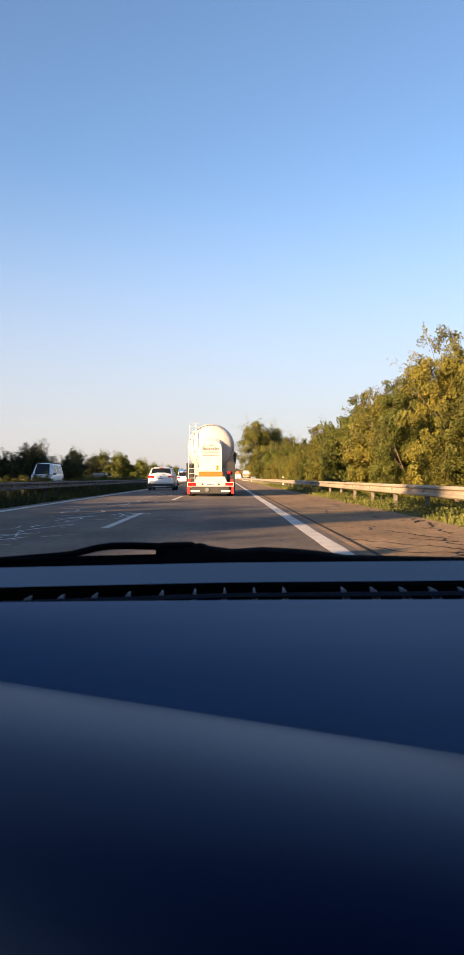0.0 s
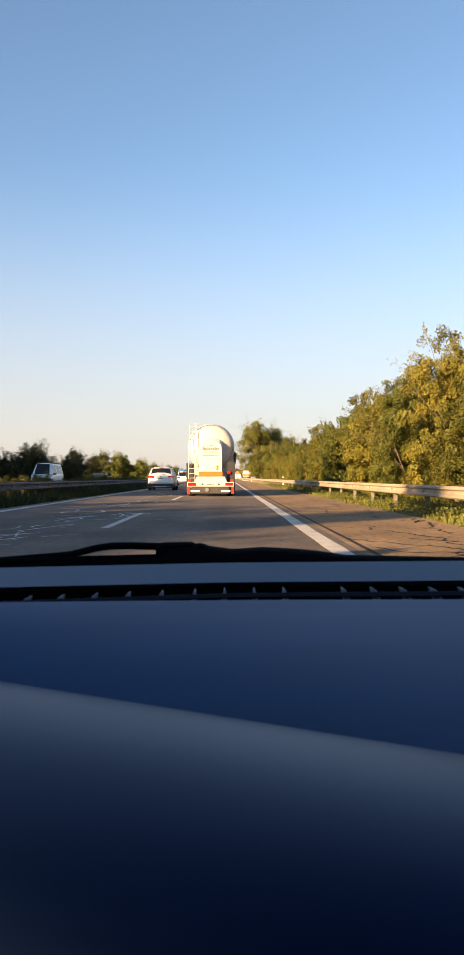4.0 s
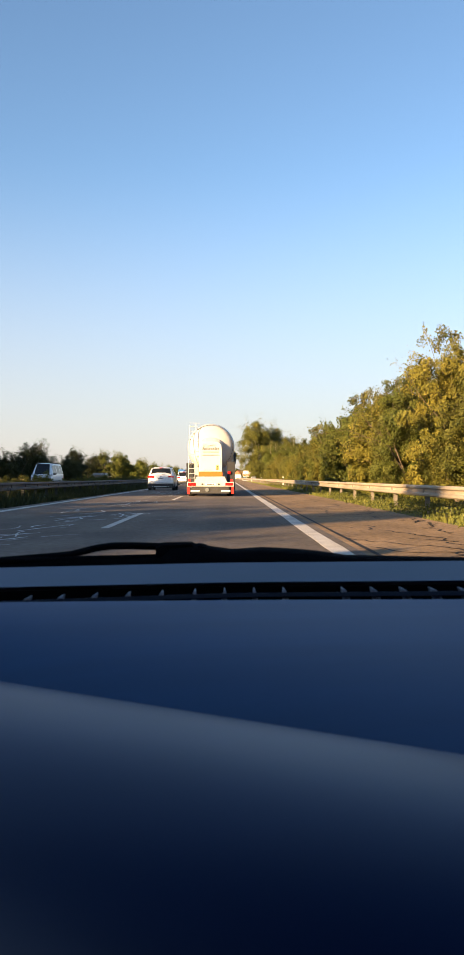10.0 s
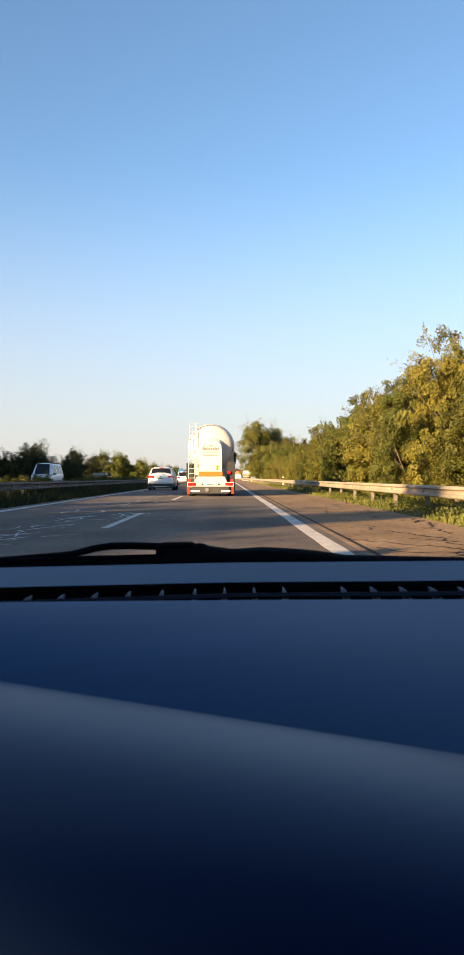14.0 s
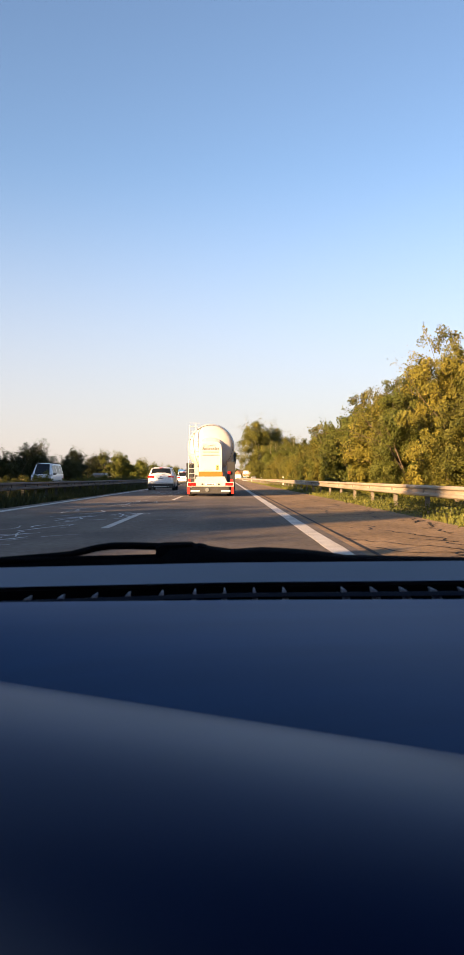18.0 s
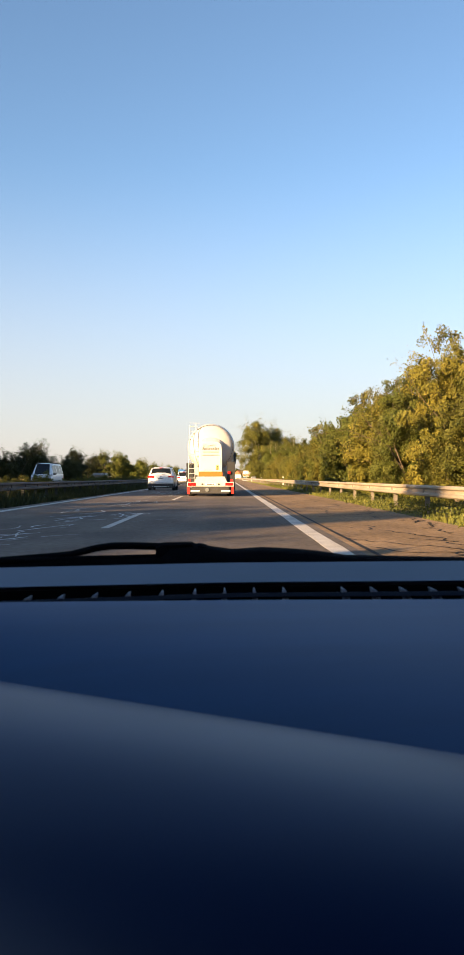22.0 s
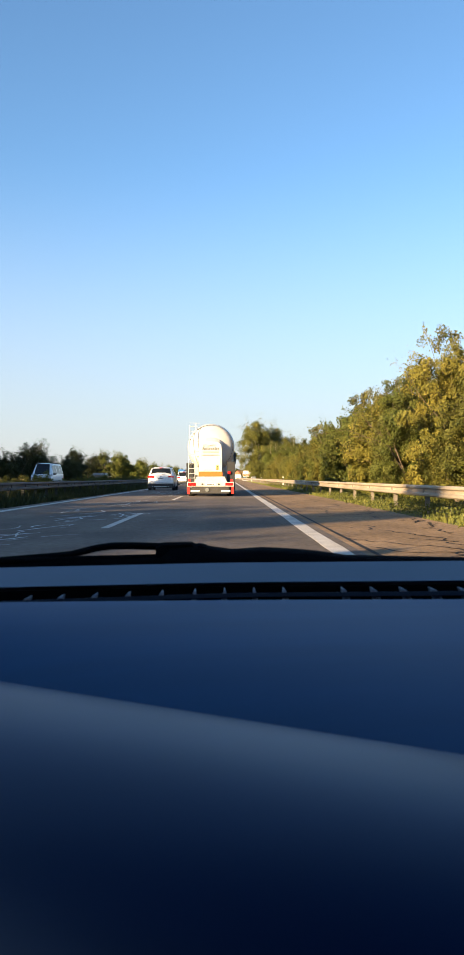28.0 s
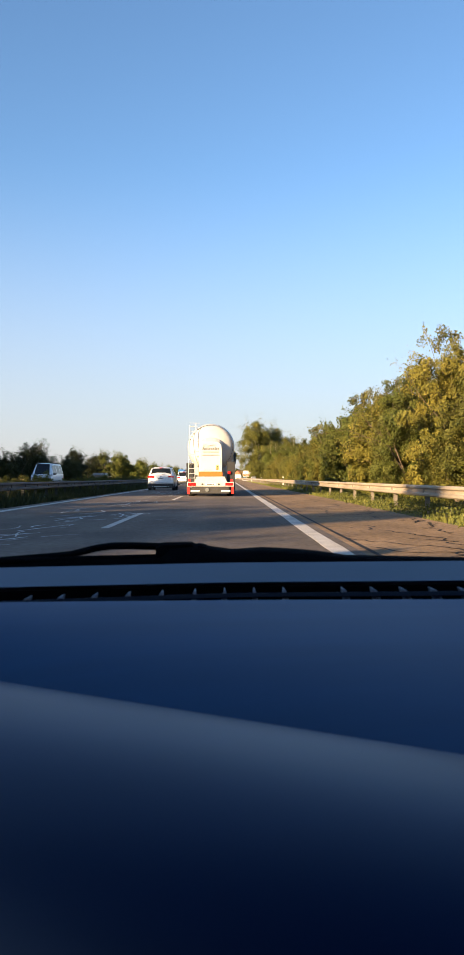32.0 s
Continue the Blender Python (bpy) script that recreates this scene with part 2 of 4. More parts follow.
# ---- building helpers ----
def mesh_of(name, bm, material, smooth=False):
    me = bpy.data.meshes.new(name)
    bm.normal_update()
    bm.to_mesh(me)
    bm.free()
    me.materials.append(material)
    if smooth:
        me.polygons.foreach_set("use_smooth", [True] * len(me.polygons))
    return me


def part(name, bm, material, parent, label="", smooth=False, at=None):
    """Links a bmesh (or ready mesh) as one object under a thing or a part."""
    me = bm if isinstance(bm, bpy.types.Mesh) else mesh_of(name, bm, material, smooth)
    ob = new(name, me)
    ob.parent = parent
    if at is not None:
        ob.matrix_basis = at if isinstance(at, Matrix) else Matrix.Translation(at)
    return tagged(ob, label)


def thing(name, label, category, at=(0, 0, 0), group="", kind="", turn=0.0):
    ob = new(name)
    ob.matrix_basis = pose(*at, 0, 0, turn)
    ob.empty_display_size = 0.2
    return tagged(ob, label, category, group, kind)


def solid(name, bm, material, label, category="", group="", kind="", smooth=False):
    return tagged(new(name, mesh_of(name, bm, material, smooth)), label, category, group, kind)


def box(x0, x1, y0, y1, z0, z1, bevel=0.0, bm=None, seg=1):
    bm = bm or bmesh.new()
    vs = bmesh.ops.create_cube(bm, size=1)["verts"]
    for v in vs:
        v.co = Vector(((x0 + x1) / 2 + v.co.x * (x1 - x0), (y0 + y1) / 2 + v.co.y * (y1 - y0), (z0 + z1) / 2 + v.co.z * (z1 - z0)))
    if bevel:
        es = {ed for v in vs for ed in v.link_edges}
        bmesh.ops.bevel(bm, geom=list(es), offset=bevel, segments=seg, affect="EDGES", profile=0.6)
    return bm


def tube(p0, p1, r0, r1=None, n=10, bm=None, caps=True):
    bm = bm or bmesh.new()
    p0, p1 = Vector(p0), Vector(p1)
    d = p1 - p0
    m = Matrix.Translation((p0 + p1) / 2) @ d.to_track_quat("Z", "Y").to_matrix().to_4x4()
    bmesh.ops.create_cone(bm, cap_ends=caps, segments=n, radius1=r0, radius2=r0 if r1 is None else r1, depth=d.length, matrix=m)
    return bm


def loft(rings, closed=True, cap=True, bm=None):
    """A skin over rings of equally many points."""
    bm = bm or bmesh.new()
    vs = [[bm.verts.new(p) for p in r] for r in rings]
    n = len(vs[0])
    for r0, r1 in zip(vs, vs[1:]):
        for i in range(n if closed else n - 1):
            bm.faces.new((r0[i], r0[(i + 1) % n], r1[(i + 1) % n], r1[i]))
    if cap and closed:
        bm.faces.new(list(reversed(vs[0])))
        bm.faces.new(vs[-1])
    return bm


def sheet(quads, thick=0.0, bm=None):
    """Faces from corner lists; a thickness makes them slabs."""
    bm = bm or bmesh.new()
    for q in quads:
        bm.faces.new([bm.verts.new(p) for p in q])
    if thick:
        bmesh.ops.recalc_face_normals(bm, faces=bm.faces)
        bmesh.ops.solidify(bm, geom=bm.faces[:], thickness=thick)
    return bm


def quads_mesh(name, corners, material):
    """One mesh from an (n, 4, 3) array of corners."""
    n = len(corners)
    me = bpy.data.meshes.new(name)
    me.vertices.add(n * 4)
    me.vertices.foreach_set("co", np.asarray(corners, dtype=np.float32).reshape(-1))
    me.loops.add(n * 4)
    me.loops.foreach_set("vertex_index", np.arange(n * 4, dtype=np.int32))
    me.polygons.add(n)
    me.polygons.foreach_set("loop_start", np.arange(0, n * 4, 4, dtype=np.int32))
    me.update(calc_edges=True)
    me.materials.append(material)
    return me


def unit(v):
    return v / np.maximum(np.linalg.norm(v, axis=1, keepdims=True), 1e-6)


def ball(rng, n):
    """Random points of a unit ball."""
    return unit(rng.normal(size=(n, 3))) * rng.uniform(0, 1, (n, 1)) ** 0.4


def leaves(rng, centres, length, width, out=None):
    """Folded diamond leaves at the centres, in random directions or facing roughly along out."""
    n = len(centres)
    facing = rng.normal(size=(n, 3)) if out is None else unit(out) * 1.6 + rng.normal(size=(n, 3)) * 0.75
    w = unit(facing)
    u = unit(np.cross(w, rng.normal(size=(n, 3))))
    v = np.cross(w, u)
    s = rng.uniform(0.65, 1.35, (n, 1))
    u, v, w = u * length * 0.5 * s, v * width * 0.5 * s, w * width * 0.18 * s
    return np.stack([centres - u, centres + v + w, centres + u, centres - v + w], axis=1)


def branch(bm, rng, p, d, length, r, depth, tips):
    """A tapered limb that bends and forks."""
    steps = 3
    for i in range(steps):
        q = p + d * (length / steps)
        r2 = r * 0.8
        tube(p, q, r, r2, 6 if r > 0.05 else 4, bm, caps=False)
        p, r = q, r2
        d = (d + Vector(rng.normal(0, 0.13, 3)) + Vector((0, 0, 0.06))).normalized()
        if depth == 0 and i < 2:
            tips.append(p)
        if depth and i:
            for k in range(2):
                side = (d + Vector(rng.normal(0, 0.42, 3))).normalized()
                branch(bm, rng, p, side, length * 0.6, r * 0.6, depth - 1, tips)
    tips.append(p)


def tree_meshes(seed, h, spread, base, n_clump, per_clump, leaf, clump, leaf_mat, bark, shoots=10, trunk_r=0.14, top_bias=0.0):
    """Trunk mesh and crown mesh of a tree or bush of height h; the crown starts at height base."""
    rng = np.random.default_rng(seed)
    bm, tips = bmesh.new(), []
    tr = Vector((0, 0, -0.2))
    n_stem = 1 if base > 0.8 else 4
    for k in range(n_stem):
        d = Vector((rng.normal(0, 0.06 if n_stem == 1 else 0.25), rng.normal(0, 0.06 if n_stem == 1 else 0.25), 1)).normalized()
        branch(bm, rng, tr + Vector((0, 0, 0)), d, h * (0.62 if n_stem == 1 else 0.5), trunk_r / (1 if n_stem == 1 else 2), 2, tips)
    ph = rng.uniform(0, 6.28, 6)
    zc, rz = (h + base) / 2, (h - base) / 2

    def in_crown(r_min):
        """A random point of the lumpy crown, at r_min of its radius or further out."""
        while True:
            d = rng.normal(size=3)
            d /= np.linalg.norm(d)
            az = math.atan2(d[1], d[0])
            lump = 1 + 0.20 * math.sin(2 * az + ph[0] + 2 * d[2]) + 0.16 * math.sin(3 * az + ph[1] - 3 * d[2]) + 0.14 * math.sin(5 * d[2] + ph[2] + az)
            r = rng.uniform(r_min, 1.0) ** 0.45 * min(max(lump, 0.72), 1.2)
            flat = 1.0 if d[2] > 0 else 1.12
            q = np.array((d[0] * spread * r * flat, d[1] * spread * r * flat, zc + d[2] * rz * min(r, 1.15)))
            if q[2] > 0.15:
                return q

    # boughs: separate masses of leaves with shaded hollows between them, over a thin inner fill
    n_bough = max(14, n_clump // 7)
    boughs = np.array([in_crown(0.42) * (0.93, 0.93, 1.0) for k in range(n_bough)])
    if base == 0.0:
        low = rng.uniform(0, 1, n_bough) < 0.3
        az = rng.uniform(0, 6.28, n_bough)
        skirt = np.stack([np.cos(az) * spread * 0.9, np.sin(az) * spread * 0.9, rng.uniform(0.2, 0.38 * h, n_bough)], 1)
        boughs[low] = skirt[low]
    size = spread * rng.uniform(0.09, 0.17, n_bough) * (1.3 if h > 15 else 1.0)
    which = rng.integers(0, n_bough, n_clump)
    pts = boughs[which] + ball(rng, n_clump) * size[which][:, None] * (1.75, 1.75, 1.45)
    fill = rng.uniform(0, 1, n_clump) < 0.32
    pts[fill] = np.array([in_crown(0.15) * (0.8, 0.8, 0.97) for k in range(int(fill.sum()))]).reshape(-1, 3)
    n_leaf = n_clump * per_clump
    c = np.repeat(pts, per_clump, axis=0) + ball(rng, n_leaf) * clump * 1.8
    mid = np.repeat(boughs[which], per_clump, axis=0)
    out = unit(c - mid) + unit(c - (0, 0, zc)) * 0.7 + (0, 0, 0.35)
    extra = []
    for k in range(shoots):
        top = boughs[rng.integers(n_bough)]
        if top[2] < zc:
            continue
        d = np.array((rng.normal(0, 0.28), rng.normal(0, 0.28), 1.0))
        ln = rng.uniform(0.08, 0.16) * h
        tube(top - d * 0.4, top + d * ln, 0.014, 0.004, 3, bm, caps=False)
        tt = rng.uniform(0, 1, (int(8.0 * ln / leaf), 1)) ** 0.8
        extra.append(top + d * tt * ln + rng.normal(size=(len(tt), 3)) * (leaf * 1.1 - leaf * 0.7 * tt))
    wood = mesh_of("trunk", bm, bark, True)
    for tip in tips:
        extra.append(np.array(tip) + rng.normal(size=(14, 3)) * clump * 1.1)
    if extra:
        more = np.concatenate(extra)
        c, out = np.concatenate([c, more]), np.concatenate([out, rng.normal(size=more.shape)])
    keep = c[:, 2] > 0.05
    crown = quads_mesh("crown", leaves(rng, c[keep], leaf, leaf * 0.58, out[keep]), leaf_mat)
    return wood, crown


def plant(name, meshes, at, label, category, group, turn=0.0, size=(1, 1, 1)):
    ob = thing(name, label, category, at, group)
    ob.matrix_basis = Matrix.LocRotScale(at, Euler((0, 0, turn)), size)
    part("trunk", meshes[0], None, ob)
    part("crown", meshes[1], None, ob)
    return ob


def bars(rng, x0, x1, z, h, y, material, parent, words=3, name="lettering"):
    """A line of writing that cannot be read, as plain bars."""
    bm, x = bmesh.new(), x0
    while x < x1 - 0.02:
        w = min(rng.uniform(0.5, 1.5) * (x1 - x0) / words, x1 - x)
        box(x, x + w * 0.9, y - 0.003, y + 0.003, z, z + h, 0, bm)
        x += w
    return part(name, bm, material, parent)


def wheel(parent, x, y, r, w, name="wheel"):
    """A wheel whose axle runs across the vehicle."""
    side = 1 if x > 0 else -1
    bm = bmesh.new()
    prof = ((r * 0.62, -w / 2), (r * 0.93, -w / 2), (r, -w * 0.36), (r, w * 0.36), (r * 0.93, w / 2), (r * 0.62, w / 2))
    rings = [[(x + d, y + math.cos(k * math.tau / 24) * q, r + math.sin(k * math.tau / 24) * q) for q, d in prof] for k in range(25)]
    loft(rings, True, False, bm)
    tyre = part("tyre", bm, M_RUBBER, parent, smooth=True)
    bm = tube((x - w * 0.3, y, r), (x + w * 0.3, y, r), r * 0.63, n=20)
    for k in range(5):
        a5 = k * math.tau / 5
        p1 = (x + side * w * 0.36, y + math.cos(a5) * r * 0.56, r + math.sin(a5) * r * 0.56)
        tube((x + side * w * 0.36, y, r), p1, r * 0.11, r * 0.08, 6, bm)
    part("rim", bm, M_RIM, tyre)
    return tyre


def car(name, label, at, paint, L=4.5, W=1.82, H=1.5, belt=0.98, kind="hatch", turn=0.0, group="cars on the motorway", dark_bumper=True):
    """A passenger car, its tail at y = 0 and its nose at y = L."""
    ob = thing(name, label, "car", at, group, turn=turn)
    hw = W / 2
    r_end = {"hatch": 0.85, "suv": 0.62, "mpv": 0.55, "van": 0.2}[kind]
    hood = {"hatch": 1.15, "suv": 1.2, "mpv": 0.95, "van": 0.7}[kind]
    scr = {"hatch": 1.0, "suv": 0.9, "mpv": 1.0, "van": 0.75}[kind]
    nose = belt - 0.12
    st = [(0.0, 0.36, 0.70, belt - 0.02, hw * 0.86, hw * 0.84), (0.06, 0.30, 0.74, belt + 0.02, hw * 0.95, hw * 0.90),
          (0.20, 0.24, 0.78, belt + (H - belt) * 0.30, hw * 0.99, hw * 0.83), (r_end * 0.75, 0.22, belt, H * 0.965, hw, hw * 0.74),
          (r_end + 0.25, 0.20, belt, H * 0.995, hw, hw * 0.72), (L * 0.5, 0.20, belt, H, hw, hw * 0.72),
          (L - hood - scr, 0.20, belt, H * 0.97, hw, hw * 0.71), (L - hood - scr * 0.45, 0.20, belt - 0.02, (H + belt) * 0.51, hw, hw * 0.80),
          (L - hood, 0.20, belt - 0.03, belt + 0.03, hw * 0.99, hw * 0.86), (L - 0.35, 0.22, nose - 0.08, nose + 0.02, hw * 0.96, hw * 0.80),
          (L - 0.06, 0.26, nose - 0.2, nose - 0.12, hw * 0.86, hw * 0.72), (L, 0.34, nose - 0.28, nose - 0.22, hw * 0.74, hw * 0.62)]
    rings = []
    for y, zb, zs, zt, w, wt in st:
        half = [(w * 0.80, zb), (w * 0.97, zb + 0.10), (w, (zb + zs) / 2 + 0.04), (w * 0.985, zs), (wt + (w - wt) * 0.30, zs + (zt - zs) * 0.62),
                (wt, zs + (zt - zs) * 0.92), (wt * 0.80, zt), (wt * 0.4, zt + 0.012)]
        rings.append([(x, y, z) for x, z in half] + [(-x, y, z) for x, z in reversed(half)])
    part("body", loft(rings), paint, ob, smooth=True)

    def side_at(y, f):
        for s0, s1 in zip(st, st[1:]):
            if s0[0] <= y <= s1[0]:
                k = (y - s0[0]) / (s1[0] - s0[0])
                zs, zt, w, wt = (s0[i] + (s1[i] - s0[i]) * k for i in (2, 3, 4, 5))
                z = zs + (zt - zs) * f
                wm = wt + (w - wt) * 0.30
                x = w * 0.985 + (wm - w * 0.985) * f / 0.62 if f < 0.62 else wm + (wt - wm) * (f - 0.62) / 0.30
                return x + 0.008, z
    # glass
    y0, y1, z0, z1 = 0.13, r_end * 0.72, belt + (H - belt) * (0.10 if kind == "suv" else 0.16), H * 0.945
    if kind == "van":
        y0 = 0.10
    part("rear_window", sheet([[(-hw * 0.76, y0 - 0.012, z0), (hw * 0.76, y0 - 0.012, z0), (hw * 0.66, y1 - 0.035, z1), (-hw * 0.66, y1 - 0.035, z1)]], 0.01), M_DARKGLASS, ob, "dark tinted rear window")
    rows = [(hw * 0.70, L - hood + 0.005, belt + 0.06), (hw * 0.645, L - hood - scr * 0.45 + 0.02, (H + belt) * 0.51 + 0.03), (hw * 0.58, L - hood - scr * 0.95 + 0.02, H * 0.965 + 0.01)]
    part("windscreen", loft([[(-w, y, z), (w, y, z), (w, y - 0.03, z - 0.03), (-w, y - 0.03, z - 0.03)] for w, y, z in rows]), M_DARKGLASS, ob, "dark windscreen")
    a0, a1 = r_end + 0.02, L - hood - scr * 0.62
    cuts = [a0, a0 + (a1 - a0) * 0.26, a0 + (a1 - a0) * 0.62, a1]
    for s in (1, -1):
        for c0, c1 in zip(cuts, cuts[1:]):
            lo0, lo1 = side_at(c0 + 0.03, 0.08), side_at(c1 - 0.03, 0.08)
            hi0, hi1 = side_at(c0 + 0.05, 0.84), side_at(c1 - (0.28 if c1 == a1 else 0.05), 0.84)
            part("side_window", sheet([[(s * lo0[0], c0 + 0.03, lo0[1]), (s * lo1[0], c1 - 0.03, lo1[1]), (s * hi1[0], c1 - (0.28 if c1 == a1 else 0.05), hi1[1]), (s * hi0[0], c0 + 0.05, hi0[1])]], 0.006), M_DARKGLASS, ob)
        # lamps
        zl = belt - 0.06 if kind != "van" else 0.9
        lh = 0.055 if kind == "suv" else 0.075
        part("tail_light", box(s * hw * 0.52, s * hw * 0.97, -0.012, 0.13, zl - lh, zl + lh, 0.02), M_REDLENS, ob, "red tail light")
        part("headlight", box(s * hw * 0.46, s * hw * 0.84, L - 0.30, L - 0.02, nose - 0.24, nose - 0.11, 0.03), M_CLEARLENS, ob, "clear headlight")
        mirror = part("mirror", box(s * (hw + 0.02), s * (hw + 0.20), L - hood - scr * 0.55, L - hood - scr * 0.55 + 0.10, belt + 0.0, belt + 0.14, 0.03), M_TRIM, ob, "black door mirror")
        part("mirror_glass", box(s * (hw + 0.045), s * (hw + 0.18), L - hood - scr * 0.55 - 0.006, L - hood - scr * 0.55, belt + 0.02, belt + 0.12), M_CLEARLENS, mirror)
        for y in (0.78 + 0.1 * (L > 4.6), L - 0.85):
            rr = H * 0.215 if kind != "van" else 0.33
            part("wheel_arch", tube((s * (hw - 0.20), y, rr), (s * (hw + 0.004), y, rr), rr * 1.14, n=20), M_TRIM, ob)
            wheel(ob, s * (hw - 0.10), y, rr, 0.22)
        part("roof_rail", box(s * hw * 0.62, s * hw * 0.66, r_end + 0.3, L - hood - scr - 0.1, H * 0.985, H + 0.035, 0.01), M_TRIM, ob)
    part("rear_bumper", box(-hw * 0.95, hw * 0.95, -0.06, 0.22, 0.20, 0.50 if dark_bumper else 0.40, 0.05, seg=2), M_TRIM if dark_bumper else paint, ob, "dark rear bumper")
    if kind == "suv":
        part("rear_bumper_cover", box(-hw * 0.97, hw * 0.97, -0.05, 0.24, 0.52, 0.70, 0.05, seg=2), paint, ob)
        part("skid_plate", box(-hw * 0.5, hw * 0.5, -0.068, 0.0, 0.27, 0.33, 0.01), M_RIM, ob)
    part("front_bumper", box(-hw * 0.80, hw * 0.80, L - 0.2, L + 0.03, 0.26, 0.44, 0.05, seg=2), M_TRIM, ob)
    part("grille", box(-hw * 0.42, hw * 0.42, L - 0.1, L + 0.012, nose - 0.30, nose - 0.17, 0.02), M_TRIM, ob)
    plate = part("number_plate", box(-0.26, 0.26, -0.022, 0.02, belt - 0.22, belt - 0.11, 0.005), M_PLATE, ob, "white number plate")
    bars(random.Random(L), -0.20, 0.20, belt - 0.19, 0.05, -0.026, M_INK, plate, 4)
    part("brake_light", box(-0.16, 0.16, r_end * 0.72 - 0.08, r_end * 0.72 + 0.02, H * 0.955, H * 0.985, 0.005), M_REDLENS, ob)
    part("wiper", tube((0.0, y0 - 0.035, z0 + 0.02), (0.26, y0 - 0.02, z0 + 0.07), 0.009, n=5), M_TRIM, ob)
    part("badge", tube((0, -0.005, belt - 0.04), (0, 0.03, belt - 0.04), 0.045, n=14), M_RIM, ob)
    for s in (1, -1):
        part("exhaust", tube((s * hw * 0.6, -0.07, 0.30), (s * hw * 0.6, 0.1, 0.30), 0.035, n=10), M_RIM, ob)
    return ob


def lorry(name, label, at, cab_mat, box_mat, turn=180.0):
    """A lorry with a cab and a long box body, its tail at y = 0."""
    ob = thing(name, label, "truck", at, "lorries on the motorway", turn=turn)
    part("cargo_box", box(-1.26, 1.26, 0, 9.6, 1.05, 3.9, 0.03), box_mat, ob)
    part("chassis", box(-0.5, 0.5, 0.2, 13.2, 0.65, 1.05, 0.02), M_UNDER, ob)
    ring = [(10.3, 0.75), (12.55, 0.55), (12.60, 1.55), (12.35, 2.75), (11.9, 3.55), (10.5, 3.8), (10.3, 3.7)]
    cab = part("cab", loft([[(x, y, z) for y, z in ring] for x in (-1.22, 1.22)]), cab_mat, ob)
    part("windscreen", sheet([[(-1.08, 12.60, 1.75), (1.08, 12.60, 1.75), (1.04, 12.40, 2.62), (-1.04, 12.40, 2.62)]], 0.01), M_DARKGLASS, cab, "dark windscreen")
    part("sun_visor", box(-1.1, 1.1, 12.35, 12.62, 2.72, 2.90, 0.02), M_TRIM, cab)
    for z in (0.78, 1.0, 1.22, 1.42):
        part("grille_slot", box(-0.78, 0.78, 12.57, 12.62, z, z + 0.11, 0.01), M_TRIM, cab)
    part("roof_deflector", loft([[(x, 12.1, 3.5), (x, 11.6, 4.0), (x, 10.4, 4.1), (x, 10.4, 3.75)] for x in (-1.15, 1.15)]), cab_mat, cab)
    for s in (1, -1):
        part("headlight", box(s * 0.78, s * 1.15, 12.5, 12.63, 0.72, 0.95, 0.02), M_CLEARLENS, cab, "clear headlight")
        part("mirror", box(s * 1.26, s * 1.45, 12.2, 12.35, 1.9, 2.6, 0.03), M_TRIM, cab, "black mirror")
        part("side_window", sheet([[(s * 1.228, 11.1, 1.9), (s * 1.228, 12.1, 1.9), (s * 1.228, 11.95, 2.6), (s * 1.228, 11.1, 2.6)]], 0.01), M_DARKGLASS, cab)
        part("tail_light", box(s * 0.8, s * 1.2, -0.02, 0.03, 0.85, 1.0, 0.01), M_REDLENS, ob, "red tail light")
        for y in (1.6, 2.9, 4.2, 9.9, 11.8):
            wheel(ob, s * 1.02, y, 0.5, 0.34)
    return ob


# ---- ground and carriageways ----
bm = bmesh.new()
bmesh.ops.create_grid(bm, x_segments=40, y_segments=40, size=4800)
for v in bm.verts:
    v.co.z = -0.12
solid("ground", bm, M_GROUND, "flat meadow and farmland beside the motorway", "ground", kind="structure")


def strip(name, x0, x1, z, material, label, y0=-900, y1=1500, thick=0.25, category="road", step=20.0):
    bm, n = bmesh.new(), int((y1 - y0) / step)
    rings = []
    for i in range(n + 1):
        y = y0 + (y1 - y0) * i / n
        rings.append([(x0, y, z), (x1, y, z), (x1, y, z - thick), (x0, y, z - thick)])
    loft([list(reversed(r)) for r in rings], True, True, bm)
    return solid(name, bm, material, label, category, kind="structure")


road = strip("road", -7.05, 1.75, 0.0, M_ASPHALT, "grey worn asphalt of the two driving lanes")
shoulder = strip("road_shoulder", 1.75, 4.65, -0.004, M_SHOULDER, "brownish hard shoulder with black tar-sealed cracks")
strip("road_opposite", -21.2, -11.4, 0.0, M_ASPHALT, "asphalt carriageway for oncoming traffic")
strip("median", -11.4, -7.05, -0.03, M_SOIL, "grassy central reservation between the carriageways", category="ground")
strip("verge", 4.65, 8.4, -0.03, M_SOIL, "grassy verge under the guardrail", category="ground")

